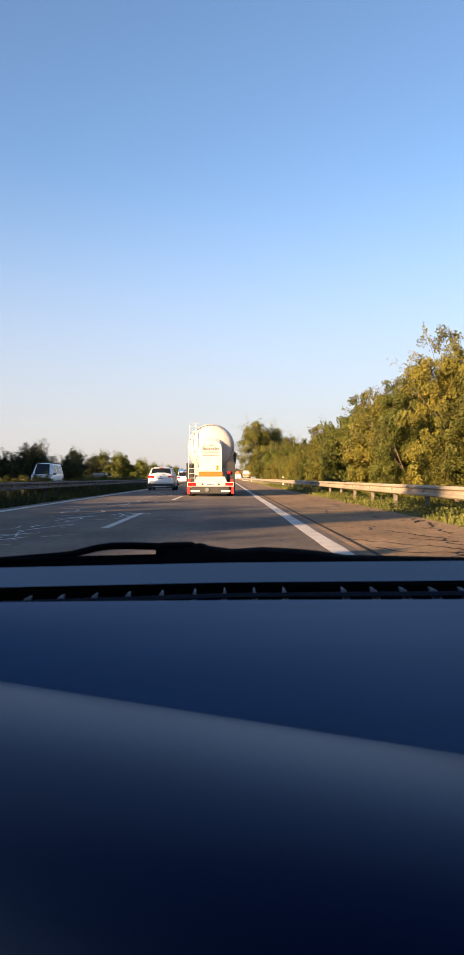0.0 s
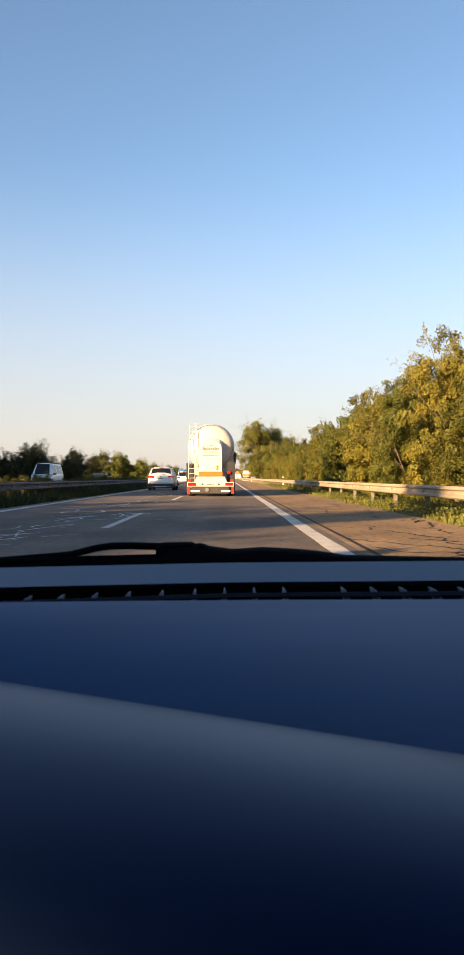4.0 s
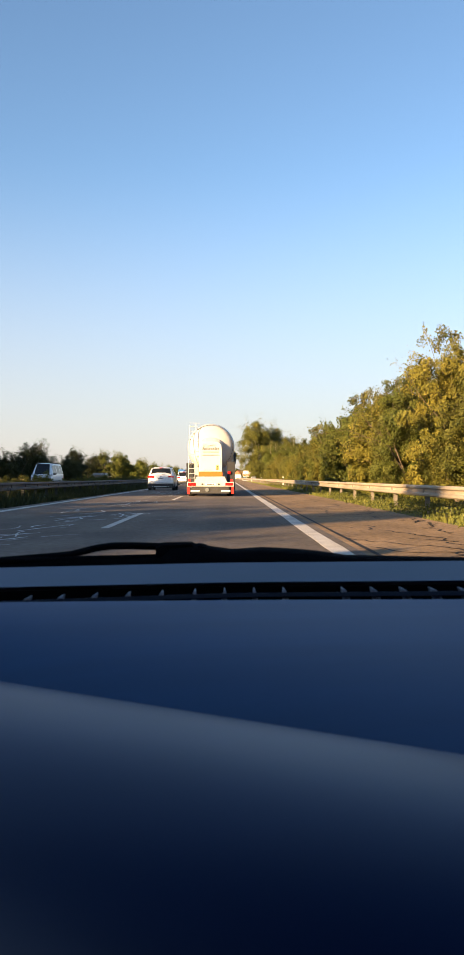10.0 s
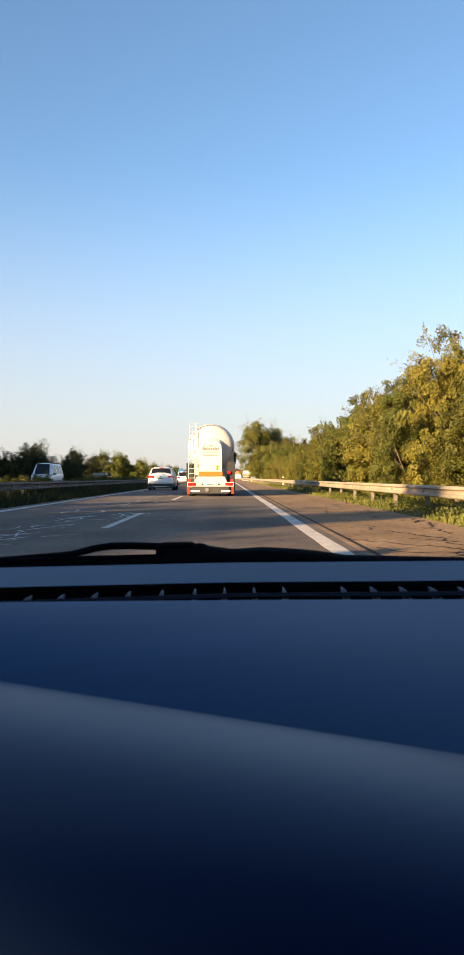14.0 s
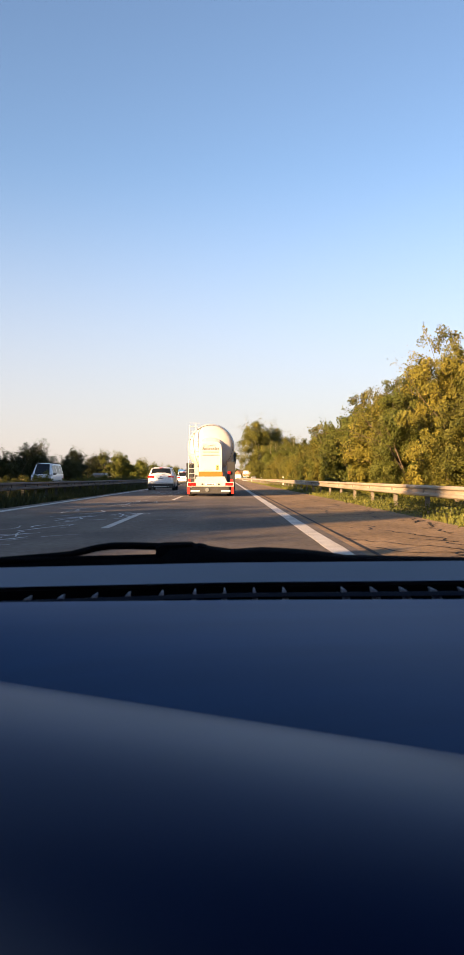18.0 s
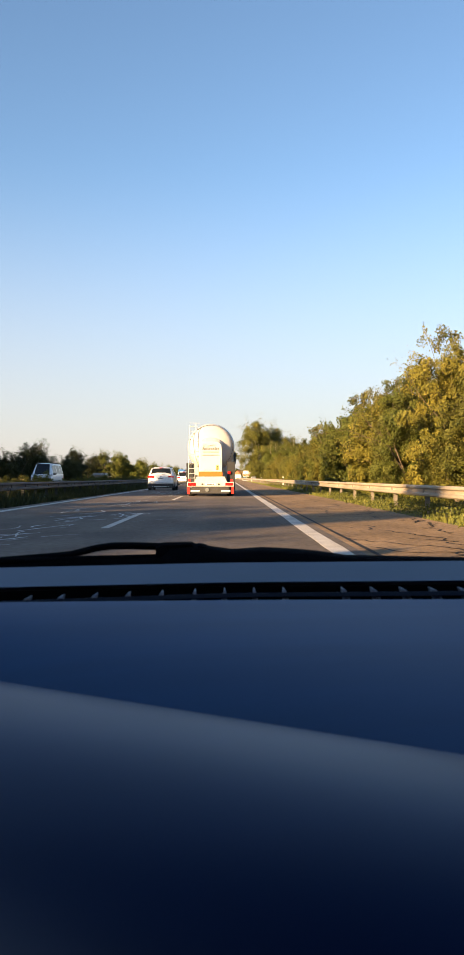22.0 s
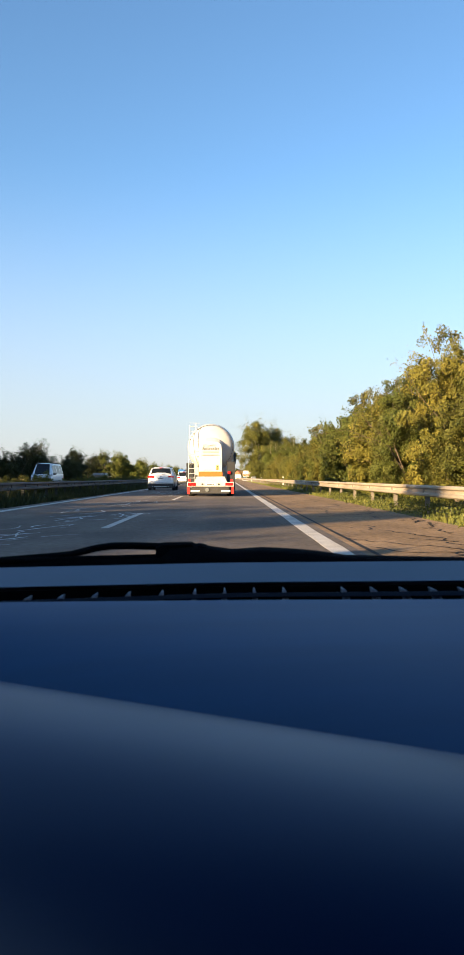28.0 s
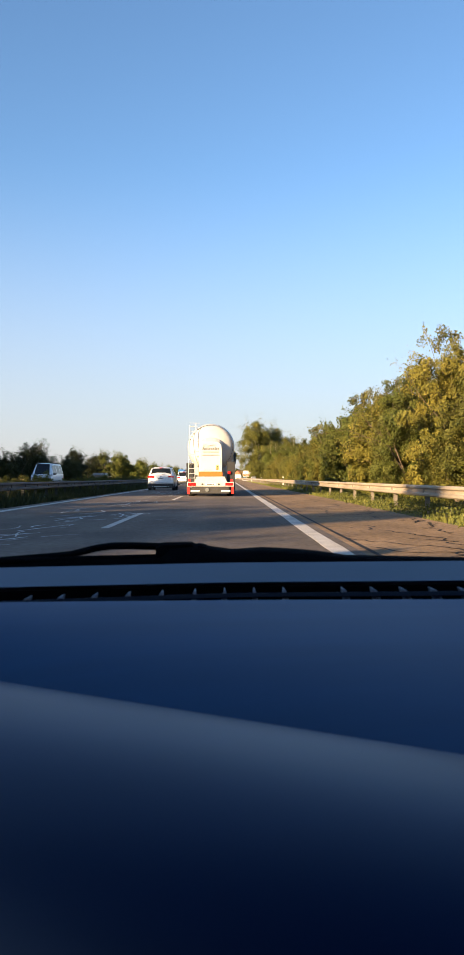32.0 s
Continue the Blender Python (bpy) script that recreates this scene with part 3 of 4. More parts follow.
for name, x0, x1, label in (("edge_line", 1.35, 1.60, "solid white edge line by the hard shoulder"), ("edge_line", -6.62, -6.38, "solid white edge line by the median"),
                            ("edge_line", -12.4, -12.15, "solid white edge line of the far carriageway"), ("edge_line", -20.2, -19.95, "solid white edge line of the far carriageway")):
    bm, y = bmesh.new(), -900.0
    rngl = random.Random(int(x0 * 100))
    rings = []
    while y < 900:
        j0, j1 = rngl.uniform(-0.012, 0.012), rngl.uniform(-0.012, 0.012)
        rings.append([(x0 + j0, y, 0.004), (x1 + j1, y, 0.004), (x1 + j1, y, -0.02), (x0 + j0, y, -0.02)])
        y += 0.8 if 0 < y < 60 else 8.0
    loft([list(reversed(r)) for r in rings], True, True, bm)
    solid(name, bm, M_LINE, label, "road marking", kind="structure")

DASH0 = 14.4
for lane_x, k0, k1 in ((-2.36, -30, 26), (-16.2, -30, 22)):
    me = None
    for k in range(k0, k1):
        bm = box(-0.075, 0.075, 0, 6.0, -0.02, 0.004)
        me = me or mesh_of("lane_dash", bm, M_LINE)
        ob = part("lane_dash", me, None, road, at=(lane_x, DASH0 + 18 * k, 0))

# worn scraps of old paint in the overtaking lane
rngw = random.Random(5)
bm = bmesh.new()
for k in range(23):
    cx, cy = -4.1 + rngw.gauss(0, 0.75), 9 + 55 * rngw.random() ** 1.2
    lean = rngw.gauss(1.2, 0.3)
    for q in range(rngw.randrange(2, 8)):
        x, y = cx + rngw.gauss(0, 0.35), cy + rngw.gauss(0, 1.6)
        ang, bend, w_ = lean + rngw.gauss(0, 0.25), rngw.gauss(0, 0.09), rngw.uniform(0.015, 0.05)
        last = None
        for i in range(rngw.randrange(4, 11)):
            ww = w_ * rngw.uniform(0.25, 1.2)
            cur = (bm.verts.new((x - math.sin(ang) * ww, y + math.cos(ang) * ww, 0.003)), bm.verts.new((x + math.sin(ang) * ww, y - math.cos(ang) * ww, 0.003)))
            if last and rngw.random() < 0.86:
                bm.faces.new((last[0], last[1], cur[1], cur[0]))
            last = cur
            x, y = x + math.cos(ang) * 0.26, y + math.sin(ang) * 0.26
            ang += bend + rngw.gauss(0, 0.12)
part("worn_paint_marks", bm, M_WORN, road, "scraps of worn white paint")["kind"] = "stuff"

# tar-sealed cracks
rngc = random.Random(11)
bm = bmesh.new()


def crack(x, y, ang, length, w):
    n = int(length / 0.16)
    last = None
    for i in range(n):
        nx, ny = math.cos(ang + 1.57), math.sin(ang + 1.57)
        ww = w * rngc.uniform(0.6, 1.3)
        cur = (bm.verts.new((x + nx * ww, y + ny * ww, 0.001)), bm.verts.new((x - nx * ww, y - ny * ww, 0.001)))
        if last:
            bm.faces.new((last[0], last[1], cur[1], cur[0]))
        last = cur
        turn = ang + rngc.gauss(0, 0.55)
        x, y = x + math.cos(turn) * 0.16, y + math.sin(turn) * 0.16
        ang += rngc.gauss(0, 0.09)
        if x > 4.5 or x < 1.9:
            break


for k in range(46):
    y = 7 + 62 * rngc.random() ** 1.3
    crack(rngc.uniform(2.0, 4.3), y, rngc.choice((1.57, 1.57, 0.2, 2.9, -1.57)) + rngc.gauss(0, 0.3), rngc.uniform(1.5, 6), 0.025)
for k in range(7):
    crack(rngc.uniform(3.2, 4.1), 8 + k * 8, 1.57, 9, 0.024)
part("crack_seal", bm, M_TAR, shoulder, "black tar-sealed cracks")["kind"] = "stuff"
bm = sheet([[(1.86, -60, 0.002), (1.93, -60, 0.002), (1.93, 300, 0.002), (1.86, 300, 0.002)]])
part("seam", bm, M_TAR, shoulder, "dark lengthwise joint in the asphalt")
for y in (205.0, 214.0, 228.0):
    part("patch", box(1.9, 4.6, y, y + 1.4, -0.02, 0.002), M_TAR, shoulder, "dark repair patch")

# ---- guardrails ----
PROFILE = ((0.03, 0.755), (-0.02, 0.755), (-0.055, 0.725), (-0.055, 0.675), (0.01, 0.635), (0.01, 0.565), (-0.055, 0.525), (-0.055, 0.475), (-0.02, 0.445), (0.03, 0.445),
           (0.03, 0.452), (-0.012, 0.452), (-0.045, 0.48), (-0.045, 0.52), (0.02, 0.56), (0.02, 0.64), (-0.045, 0.68), (-0.045, 0.72), (-0.012, 0.748), (0.03, 0.748))


def guardrail(x, side, y0, y1, material, label, lift=0.0, spacing=2.0):
    """A W-beam on posts; side +1: its face looks to -x."""
    ob = thing("guardrail", label, "guardrail", (x, y0, 0), "guardrails along the motorway")
    seg = 4.0
    beam = mesh_of("beam", loft([[(d * side, y, z + lift) for d, z in PROFILE] for y in (0.0, seg - 0.012)]), material)
    lap = mesh_of("joint_plate", loft([[((d - 0.004) * side, y, z) for d, z in PROFILE] for y in (-0.16, 0.16)]), material)
    post = mesh_of("post", loft([[(side * dx, dy, z) for dx, dy in ((0.05, -0.055), (0.16, -0.055), (0.16, 0.055), (0.05, 0.055), (0.05, 0.045), (0.148, 0.045), (0.148, -0.045), (0.05, -0.045))] for z in (-0.4, 0.70 + lift)]), M_POST if material == M_STEEL else M_POST_SHADED)
    spacer = mesh_of("spacer", box(-0.02, 0.06, -0.05, 0.05, 0.50, 0.70), M_POST if material == M_STEEL else M_POST_SHADED)
    n = int((y1 - y0) / seg)
    for i in range(n):
        part("beam", beam, None, ob, at=(0, i * seg, 0))
        if y0 + i * seg < 80:
            part("joint_plate", lap, None, ob, at=(0, i * seg, lift))
    for i in range(int((y1 - y0) / spacing)):
        part("post", post, None, ob, at=(0, 1.0 + i * spacing, 0))
        if y0 + i * spacing < 60:
            part("spacer", spacer, None, ob, at=(0 if side > 0 else -0.04, 1.0 + i * spacing, lift))
    return ob


rail_right = guardrail(5.5, 1, -40, 204, M_STEEL, "galvanised steel guardrail on short posts along the verge", 0.0, 4.0)
rail_bridge = guardrail(5.5, 1, 204, 244, M_STEEL, "steel guardrail on close-set posts over the bridge", 0.05, 1.33)
guardrail(5.5, 1, 244, 480, M_STEEL, "galvanised steel guardrail along the verge beyond the bridge", 0.0, 4.0)
rail_left = guardrail(-8.35, -1, -40, 420, M_STEEL_SHADED, "weathered steel guardrail along the median, darkened for shade", 0.02, 2.0)
guardrail(-10.6, 1, -40, 420, M_STEEL_SHADED, "weathered guardrail facing the oncoming traffic, darkened for shade", 0.02, 4.0)

guardrail(5.5, 1, -380, -40, M_STEEL, "galvanised steel guardrail beside the hedge already passed", 0.0, 4.0)
guardrail(-8.35, -1, -600, -40, M_STEEL_SHADED, "weathered steel guardrail along the median already passed, darkened for shade", 0.02, 4.0)

# ---- bridge ----
bridge = thing("bridge", "concrete bridge edge with kerb and grey panelled parapet", "bridge", (0, 0, 0), kind="structure")
part("kerb", box(4.66, 8.1, 204, 244, -0.3, 0.16, 0.03), M_CONCRETE, bridge, "worn concrete kerb")
for i in range(20):
    part("parapet_panel", box(7.55, 7.60, 204.06 + i * 2, 205.94 + i * 2, 0.28, 1.15, 0.01), M_PARAPET, bridge)
    part("parapet_post", box(7.53, 7.62, 203.97 + i * 2, 204.03 + i * 2, 0.16, 1.2, 0.005), M_PARAPET, bridge)
part("handrail", box(7.5, 7.65, 204, 244, 1.16, 1.24, 0.015), M_PARAPET, bridge)

# ---- delineators ----
for y in (-24, 26.5 - 50 + 99.5, 126, 176, 226, 276, 326):
    dp = thing("delineator_post", "white roadside delineator with a slanted black band on the guardrail", "delineator", (5.62, y, 0), "delineators")
    part("post_body", loft([[(-0.06, -0.04, z), (0.06, -0.04, z), (0.045, 0.05, z), (-0.045, 0.05, z)] for z in (0.0, 1.06)]), M_SIGNWHITE, dp)
    part("black_band", loft([[(-0.063, -0.043, z - 0.03), (0.063, -0.043, z + 0.03), (0.048, 0.053, z + 0.03), (-0.048, 0.053, z - 0.03)] for z in (0.74, 0.94)]), M_TRIM, dp)
    part("reflector", box(-0.022, 0.022, -0.048, -0.04, 0.80, 0.90), M_CLEARLENS, dp)

# ---- plants ----
BUSH = [tree_meshes(20 + i, 7.0, 2.3, 0.0, 600, 92, 0.100, 0.14, m, M_BARK, 30) for i, m in enumerate((M_LEAF_GOLD, M_LEAF_OLIVE, M_LEAF_GREEN, M_LEAF_GOLD))]
MIDBUSH = [tree_meshes(30 + i, 7.0, 2.3, 0.0, 420, 62, 0.16, 0.18, m, M_BARK, 16) for i, m in enumerate((M_LEAF_GOLD, M_LEAF_OLIVE, M_LEAF_GREEN, M_LEAF_GOLD))]
FARBUSH = [tree_meshes(40 + i, 7.0, 2.4, 0.0, 220, 50, 0.23, 0.32, m, M_BARK, 3) for i, m in enumerate((M_LEAF_GOLD, M_LEAF_OLIVE, M_LEAF_OLIVE))]
TREE = [tree_meshes(60 + i, 10.0, 3.1, 0.9, 260, 56, 0.27, 0.36, m, M_BARK, 10, 0.2) for i, m in enumerate((M_LEAF_SHADED, M_LEAF_SHADED, M_LEAF_GREEN))]
POPLAR = [tree_meshes(80 + i, 20.0, 5.6, 2.0, 420, 90, 0.32, 0.62, m, M_PALE_BARK, 0, 0.35) for i, m in enumerate((M_LEAF_OLIVE, M_LEAF_GREEN))]

rngp = random.Random(3)
i, y = 0, -34.0
while y < 190:
    near = 17 < y < 105
    src = (BUSH if y < 48 else MIDBUSH) if near else (MIDBUSH if 3 < y < 60 else FARBUSH)
    k = rngp.choice((0, 1, 3, 2)) if near else rngp.randrange(3)
    s = rngp.uniform(0.74, 1.1)
    if 19 < y < 34:
        s = rngp.uniform(0.86, 1.0)
    elif 34 <= y < 62:
        s = 0.9 + 0.45 * (s - 0.74)
    if y > 62:
        s *= 0.84 if y < 110 else 0.68
    if 56 < y < 59.5 or 76 < y < 79 or 104 < y < 107:
        y += 2.0
        continue
    plant("bush", src[k], (9.9 + rngp.uniform(-0.8, 1.3), y, -0.1), "tall golden-green hedge bush behind the guardrail", "bush", "hedge bushes", rngp.uniform(0, 6.28), (s * rngp.uniform(0.78, 1.0), s * rngp.uniform(0.78, 1.0), s * rngp.uniform(0.82, 1.12)))
    y += rngp.uniform(2.5, 3.7)
y = -30.0
while y < 190:
    s = rngp.uniform(0.85, 1.0) * (1.0 if y < 60 else 0.8 if y < 110 else 0.66)
    k = rngp.randrange(4) if 20 < y < 90 else rngp.randrange(3)
    plant("bush", (MIDBUSH if 20 < y < 90 else FARBUSH)[k], (13.4 + rngp.uniform(-0.6, 0.9), y, -0.1), "tall bush in the second row of the hedge", "bush", "hedge bushes", rngp.uniform(0, 6.28), (s, s, s))
    y += rngp.uniform(4.2, 6.0)
# trees beyond the bridge
for x, y, s, k, lab in ((11.3, 296, 1.12, 0, "tall pale-barked poplar with olive leaves"), (18.5, 306, 1.04, 0, "tall olive poplar beside the sign"), (25, 300, 0.84, 0, "tall poplar behind the hedge"),
                        (23, 280, 0.66, 1, "tall dense green tree"), (16, 262, 0.6, 1, "dense green tree by the bridge"), (28, 268, 0.62, 1, "dense green tree beyond the hedge"), (31, 246, 0.56, 0, "olive tree behind the hedge"),
                        (25, 226, 0.5, 1, "green tree behind the bridge parapet")):
    plant("tree", POPLAR[k], (x, y, -0.1), lab, "tree", "trees by the bridge", rngp.uniform(0, 6.28), (s * 1.15, s * 1.15, s))
for x, y in ((9.8, 252), (10.5, 262), (10.2, 272), (11, 284), (9.6, 292), (12, 268)):
    s = rngp.uniform(0.7, 1.0)
    plant("bush", FARBUSH[rngp.randrange(2)], (x, y, -0.1), "yellowing bush under the tall trees", "bush", "bushes by the bridge", rngp.uniform(0, 6.28), (s, s, s))
for x, y, s in ((16, 520, 0.8), (22, 505, 0.6), (13, 560, 0.6)):
    plant("bush", FARBUSH[1], (x, y, -0.1), "round bush at the far field's edge", "bush", "far bushes", rngp.uniform(0, 6.28), (s * 1.4, s * 1.4, s))
# the stretch already passed
LOWBUSH = [tree_meshes(90 + i, 7.0, 2.5, 0.0, 70, 22, 0.6, 0.45, m, M_BARK, 4) for i, m in enumerate((M_LEAF_GOLD, M_LEAF_OLIVE, M_LEAF_GREEN))]
y = -360.0
while y < -38:
    s = rngp.uniform(0.85, 1.15)
    plant("bush", LOWBUSH[rngp.randrange(3)], (10.2 + rngp.uniform(-0.8, 0.8), y, -0.1), "tall hedge bush beside the road already passed", "bush", "hedge bushes", rngp.uniform(0, 6.28), (s, s, s))
    plant("tree", LOWBUSH[rngp.randrange(2) + 1], (-28 + rngp.uniform(-1.5, 1.5), y - 60, -0.1), "green tree beyond the oncoming lanes", "tree", "trees beyond the oncoming lanes", rngp.uniform(0, 6.28), (s * 1.2, s * 1.2, s * 1.2))
    y += rngp.uniform(4.5, 7.0)
for x, y, s, lab in ((13, -336, 1.1, "tall leafy tree standing over the hedge"), (12, -352, 0.9, "tall leafy tree at the hedge's end")):
    plant("tree", POPLAR[1], (x, y, -0.1), lab, "tree", "roadside trees", rngp.uniform(0, 6.28), (s, s, s))
rngt = random.Random(21)
# far side of the motorway: small trees with shade put into their leaf colour, then two lit ones, then a low hedge
y = 86.0
while y < 420:
    x = -27.5 + rngt.uniform(-2, 2)
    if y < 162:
        k, h, lab = rngt.randrange(2), rngt.choice((0.34, 0.40, 0.46, 0.52)) * (0.85 + y / 500), "small green tree beyond the oncoming lanes, shade put into its leaf colour"
    elif y < 176:
        k, h, lab = 2, 0.25, "low green bush beyond the oncoming lanes"
    elif y < 200:
        k, h, lab = 2, rngt.uniform(0.64, 0.74), "round sunlit green tree beyond the oncoming lanes"
    else:
        k, h, lab = 2, rngt.choice((0.36, 0.45, 0.62)), "olive green bush beyond the oncoming lanes"
    plant("tree", TREE[k], (x, y, -0.1), lab, "tree", "trees beyond the oncoming lanes", rngt.uniform(0, 6.28), (h * 1.1, h * 1.1, h))
    y += rngt.uniform(3.0, 6.0) if y < 162 else rngt.uniform(6, 11)
# taller trees beside the road, out of view, added so that their shade lies over the overtaking lane
y = -62.0
while y < 64:
    s = rngt.uniform(0.78, 0.89)
    # raised here to keep the sun off the own car's dashboard
    if -35 < y < -24:
        s = rngt.uniform(1.22, 1.32)
    elif -24 < y < -3:
        s = rngt.uniform(0.90, 0.99)
    elif 19.5 < y < 25:
        s = rngt.uniform(1.3, 1.48)
    elif 5.5 < y < 16.5:
        s = rngt.uniform(0.68, 0.74)
    plant("tree", TREE[rngt.randrange(3)], (-27 + rngt.uniform(-1, 1), y, -0.1), "unseen leafy tree added to shade the lane and own car", "tree", "trees beyond the oncoming lanes", rngt.uniform(0, 6.28), (s * 0.85, s * 0.85, s))
    y += rngt.uniform(2.4, 3.4)
# also out of view, added for one narrow shadow band across the road
plant("tree", TREE[1], (-27, -12.5, -0.1), "unseen slender tree added to cast a shadow band on the road", "tree", "trees beyond the oncoming lanes", 1.0, (0.55, 0.55, 1.5))
# unseen outer row, added to block the sun from the small trees
y = 48.0
while y < 122:
    s = rngt.uniform(1.0, 1.2)
    plant("tree", TREE[rngt.randrange(3)], (-43 + rngt.uniform(-1, 1), y, -0.1), "unseen tall tree added to shade the small trees before it", "tree", "trees beyond the oncoming lanes", rngt.uniform(0, 6.28), (s, s, s))
    y += rngt.uniform(4.0, 6.0)
# low shrubs in the median
y = 29.0
while y < 110:
    s = rngp.uniform(0.12, 0.19) if y < 62 else rngp.uniform(0.12, 0.19)
    plant("shrub", FARBUSH[1 + rngp.randrange(3) % 2], (-9.5 + rngp.uniform(-0.25, 0.25), y, -0.05), "low yellowish shrub in the median", "shrub", "median shrubs", rngp.uniform(0, 6.28), (s * 1.0, s * 1.3, s))
    y += rngp.uniform(0.8, 2.2)


def grass(name, label, areas, count, seed, hmin, hmax, material):
    rng = np.random.default_rng(seed)
    out = []
    for x0, x1, y0, y1, share in areas:
        n = int(count * share)
        p = np.stack([rng.uniform(x0, x1, n), y0 + (y1 - y0) * rng.uniform(0, 1, n) ** 1.5, np.full(n, -0.05)], 1)
        keep = np.sin(p[:, 0] * 2.1 + p[:, 1] * 0.7) + np.sin(p[:, 1] * 1.9) + rng.normal(0, 0.9, n) > -0.8
        p = p[keep]
        n = len(p)
        hgt = rng.uniform(hmin, hmax, (n, 1)) * (0.7 + 0.3 * np.sin(p[:, 1:2] * 0.5))
        az = rng.uniform(0, 6.28, n)
        d = np.stack([np.cos(az), np.sin(az), np.zeros(n)], 1)
        lean = rng.normal(0, 0.35, (n, 3)) * hgt
        w = hgt * 0.07 + 0.006
        up = np.array((0, 0, 1.0))
        out.append(np.stack([p - d * w, p + d * w, p + d * w * 0.5 + lean * 0.6 + up * hgt * 0.75, p + lean + up * hgt], 1))
    return tagged(new(name, quads_mesh(name, np.concatenate(out), material)), label, "grass", kind="stuff")


grass("verge_grass", "uneven yellow-green grass along the verge", [(4.7, 8.2, 10, 110, 0.8), (4.7, 8.2, 110, 200, 0.2)], 80000, 1, 0.03, 0.19, M_GRASS)
# both median layers take the grass colour with shade in it
grass("median_grass", "grass under the median guardrail, shade put into its colour", [(-8.45, -7.1, 16, 130, 1.0)], 70000, 2, 0.10, 0.40, M_GRASS_SHADED)
grass("median_weeds", "dry weeds in the central reservation, coloured as shaded", [(-11.2, -8.5, 18, 160, 1.0)], 18000, 7, 0.2, 0.55, M_GRASS_SHADED)

rngv = np.random.default_rng(12)
pv = np.stack([rngv.uniform(4.75, 8.0, 260), 12 + 80 * rngv.uniform(0, 1, 260) ** 1.4, np.zeros(260)], 1)
cv = np.repeat(pv, 60, axis=0) + rngv.normal(size=(260 * 60, 3)) * (0.22, 0.3, 0.0)
cv[:, 2] = rngv.uniform(0.0, 0.26, len(cv))
tagged(new("verge_weeds", quads_mesh("verge_weeds", leaves(rngv, cv, 0.065, 0.04), M_LEAF_GREEN)), "low leafy weeds among the verge grass", "weeds", kind="stuff")

# fields and far distance
solid("ripe_field", box(30, 900, 330, 620, -0.2, 0.05), M_FIELD, "ripe golden field beyond the trees", "field", kind="structure")
solid("green_field", box(32, 900, -700, -150, -0.2, 0.05), M_CROP, "green and yellow crop field beside the motorway", "field", kind="structure")
solid("far_field", box(-900, -60, 250, 700, -0.2, 0.05), M_FIELD, "pale harvested field across the motorway", "field", kind="structure")


def woods(name, label, x0, x1, y, h, seed, count):
    rng = np.random.default_rng(seed)
    x = rng.uniform(x0, x1, count)
    prof = h * (0.55 + 0.22 * np.sin(x / 17 + seed) + 0.15 * np.sin(x / 6.3 + 2 * seed) + 0.08 * np.sin(x / 2.9))
    z = rng.uniform(0, 1, count) ** 0.7 * prof
    p = np.stack([x, y + rng.uniform(-14, 14, count), z], 1)
    return tagged(new(name, quads_mesh(name, leaves(rng, p, 2.6, 1.9), M_WOODS)), label, "woods", kind="stuff")


woods("far_woods", "hazy line of trees on the horizon", -420, 500, 820, 19, 3, 16000)
woods("far_woods", "band of trees beyond the far field", -330, -60, 560, 15, 5, 7000)
woods("far_woods", "distant copse at the end of the road", -60, 70, 690, 12, 8, 4000)
for k, (y, hh, x0, x1) in enumerate(((4300, 80, -2600, 3600), (3600, 45, -2500, 3000))):
    rings = []
    for i in range(81):
        x = x0 + (x1 - x0) * i / 80
        z = hh * (0.45 + 0.3 * math.sin(i * 0.11 + k) + 0.16 * math.sin(i * 0.31 + 2 * k) + 0.06 * math.sin(i * 0.9))
        rings.append([(x, y, -1), (x, y + 120, max(z, 1)), (x, y + 500, -1)])
    solid("hill_backdrop", loft(rings, True, True), M_HILL, "hills on the horizon, haze put into their pale blue colour", "hills", kind="structure", smooth=True)


def house(x, y, w, d, h, turn):
    ob = thing("house", "small pale rendered house with a clay roof", "house", (x, y, -0.1), "village houses", turn=turn)
    part("wall", box(-w / 2, w / 2, -d / 2, d / 2, 0, h), M_HOUSE, ob)
    part("roof", loft([[(xx, -d / 2 - 0.4, h), (xx, 0, h + d * 0.42), (xx, d / 2 + 0.4, h)] for xx in (-w / 2 - 0.4, w / 2 + 0.4)]), M_ROOF, ob)
    for s in (1, -1):
        for k in range(3):
            part("window", box(-w * 0.36 + k * w * 0.3, -w * 0.36 + k * w * 0.3 + 1.1, s * (d / 2 - 0.05), s * (d / 2 + 0.03), 1.0, 2.3), M_DARKGLASS, ob)
    return ob


for k in range(14):
    house(90 + rngp.uniform(0, 300), 640 + rngp.uniform(-30, 120), rngp.uniform(8, 14), rngp.uniform(7, 9), rngp.uniform(3.2, 6), rngp.uniform(0, 180))
for k in range(4):
    house(12 + k * 11, 610 + rngp.uniform(0, 30), 10, 8, 3.6, rngp.uniform(0, 180))

# ---- signs ----


def letters(text, size, at, material, parent, name="lettering"):
    cu = bpy.data.curves.new(name, "FONT")
    cu.body, cu.size, cu.align_x, cu.extrude = text, size, "CENTER", 0.002
    tmp = bpy.data.objects.new(name, cu)
    me = bpy.data.meshes.new_from_object(tmp)
    bpy.data.objects.remove(tmp)
    bpy.data.curves.remove(cu)
    me.materials.clear()
    me.materials.append(material)
    return part(name, me, None, parent, at=pose(*at, 90, 0, 0))


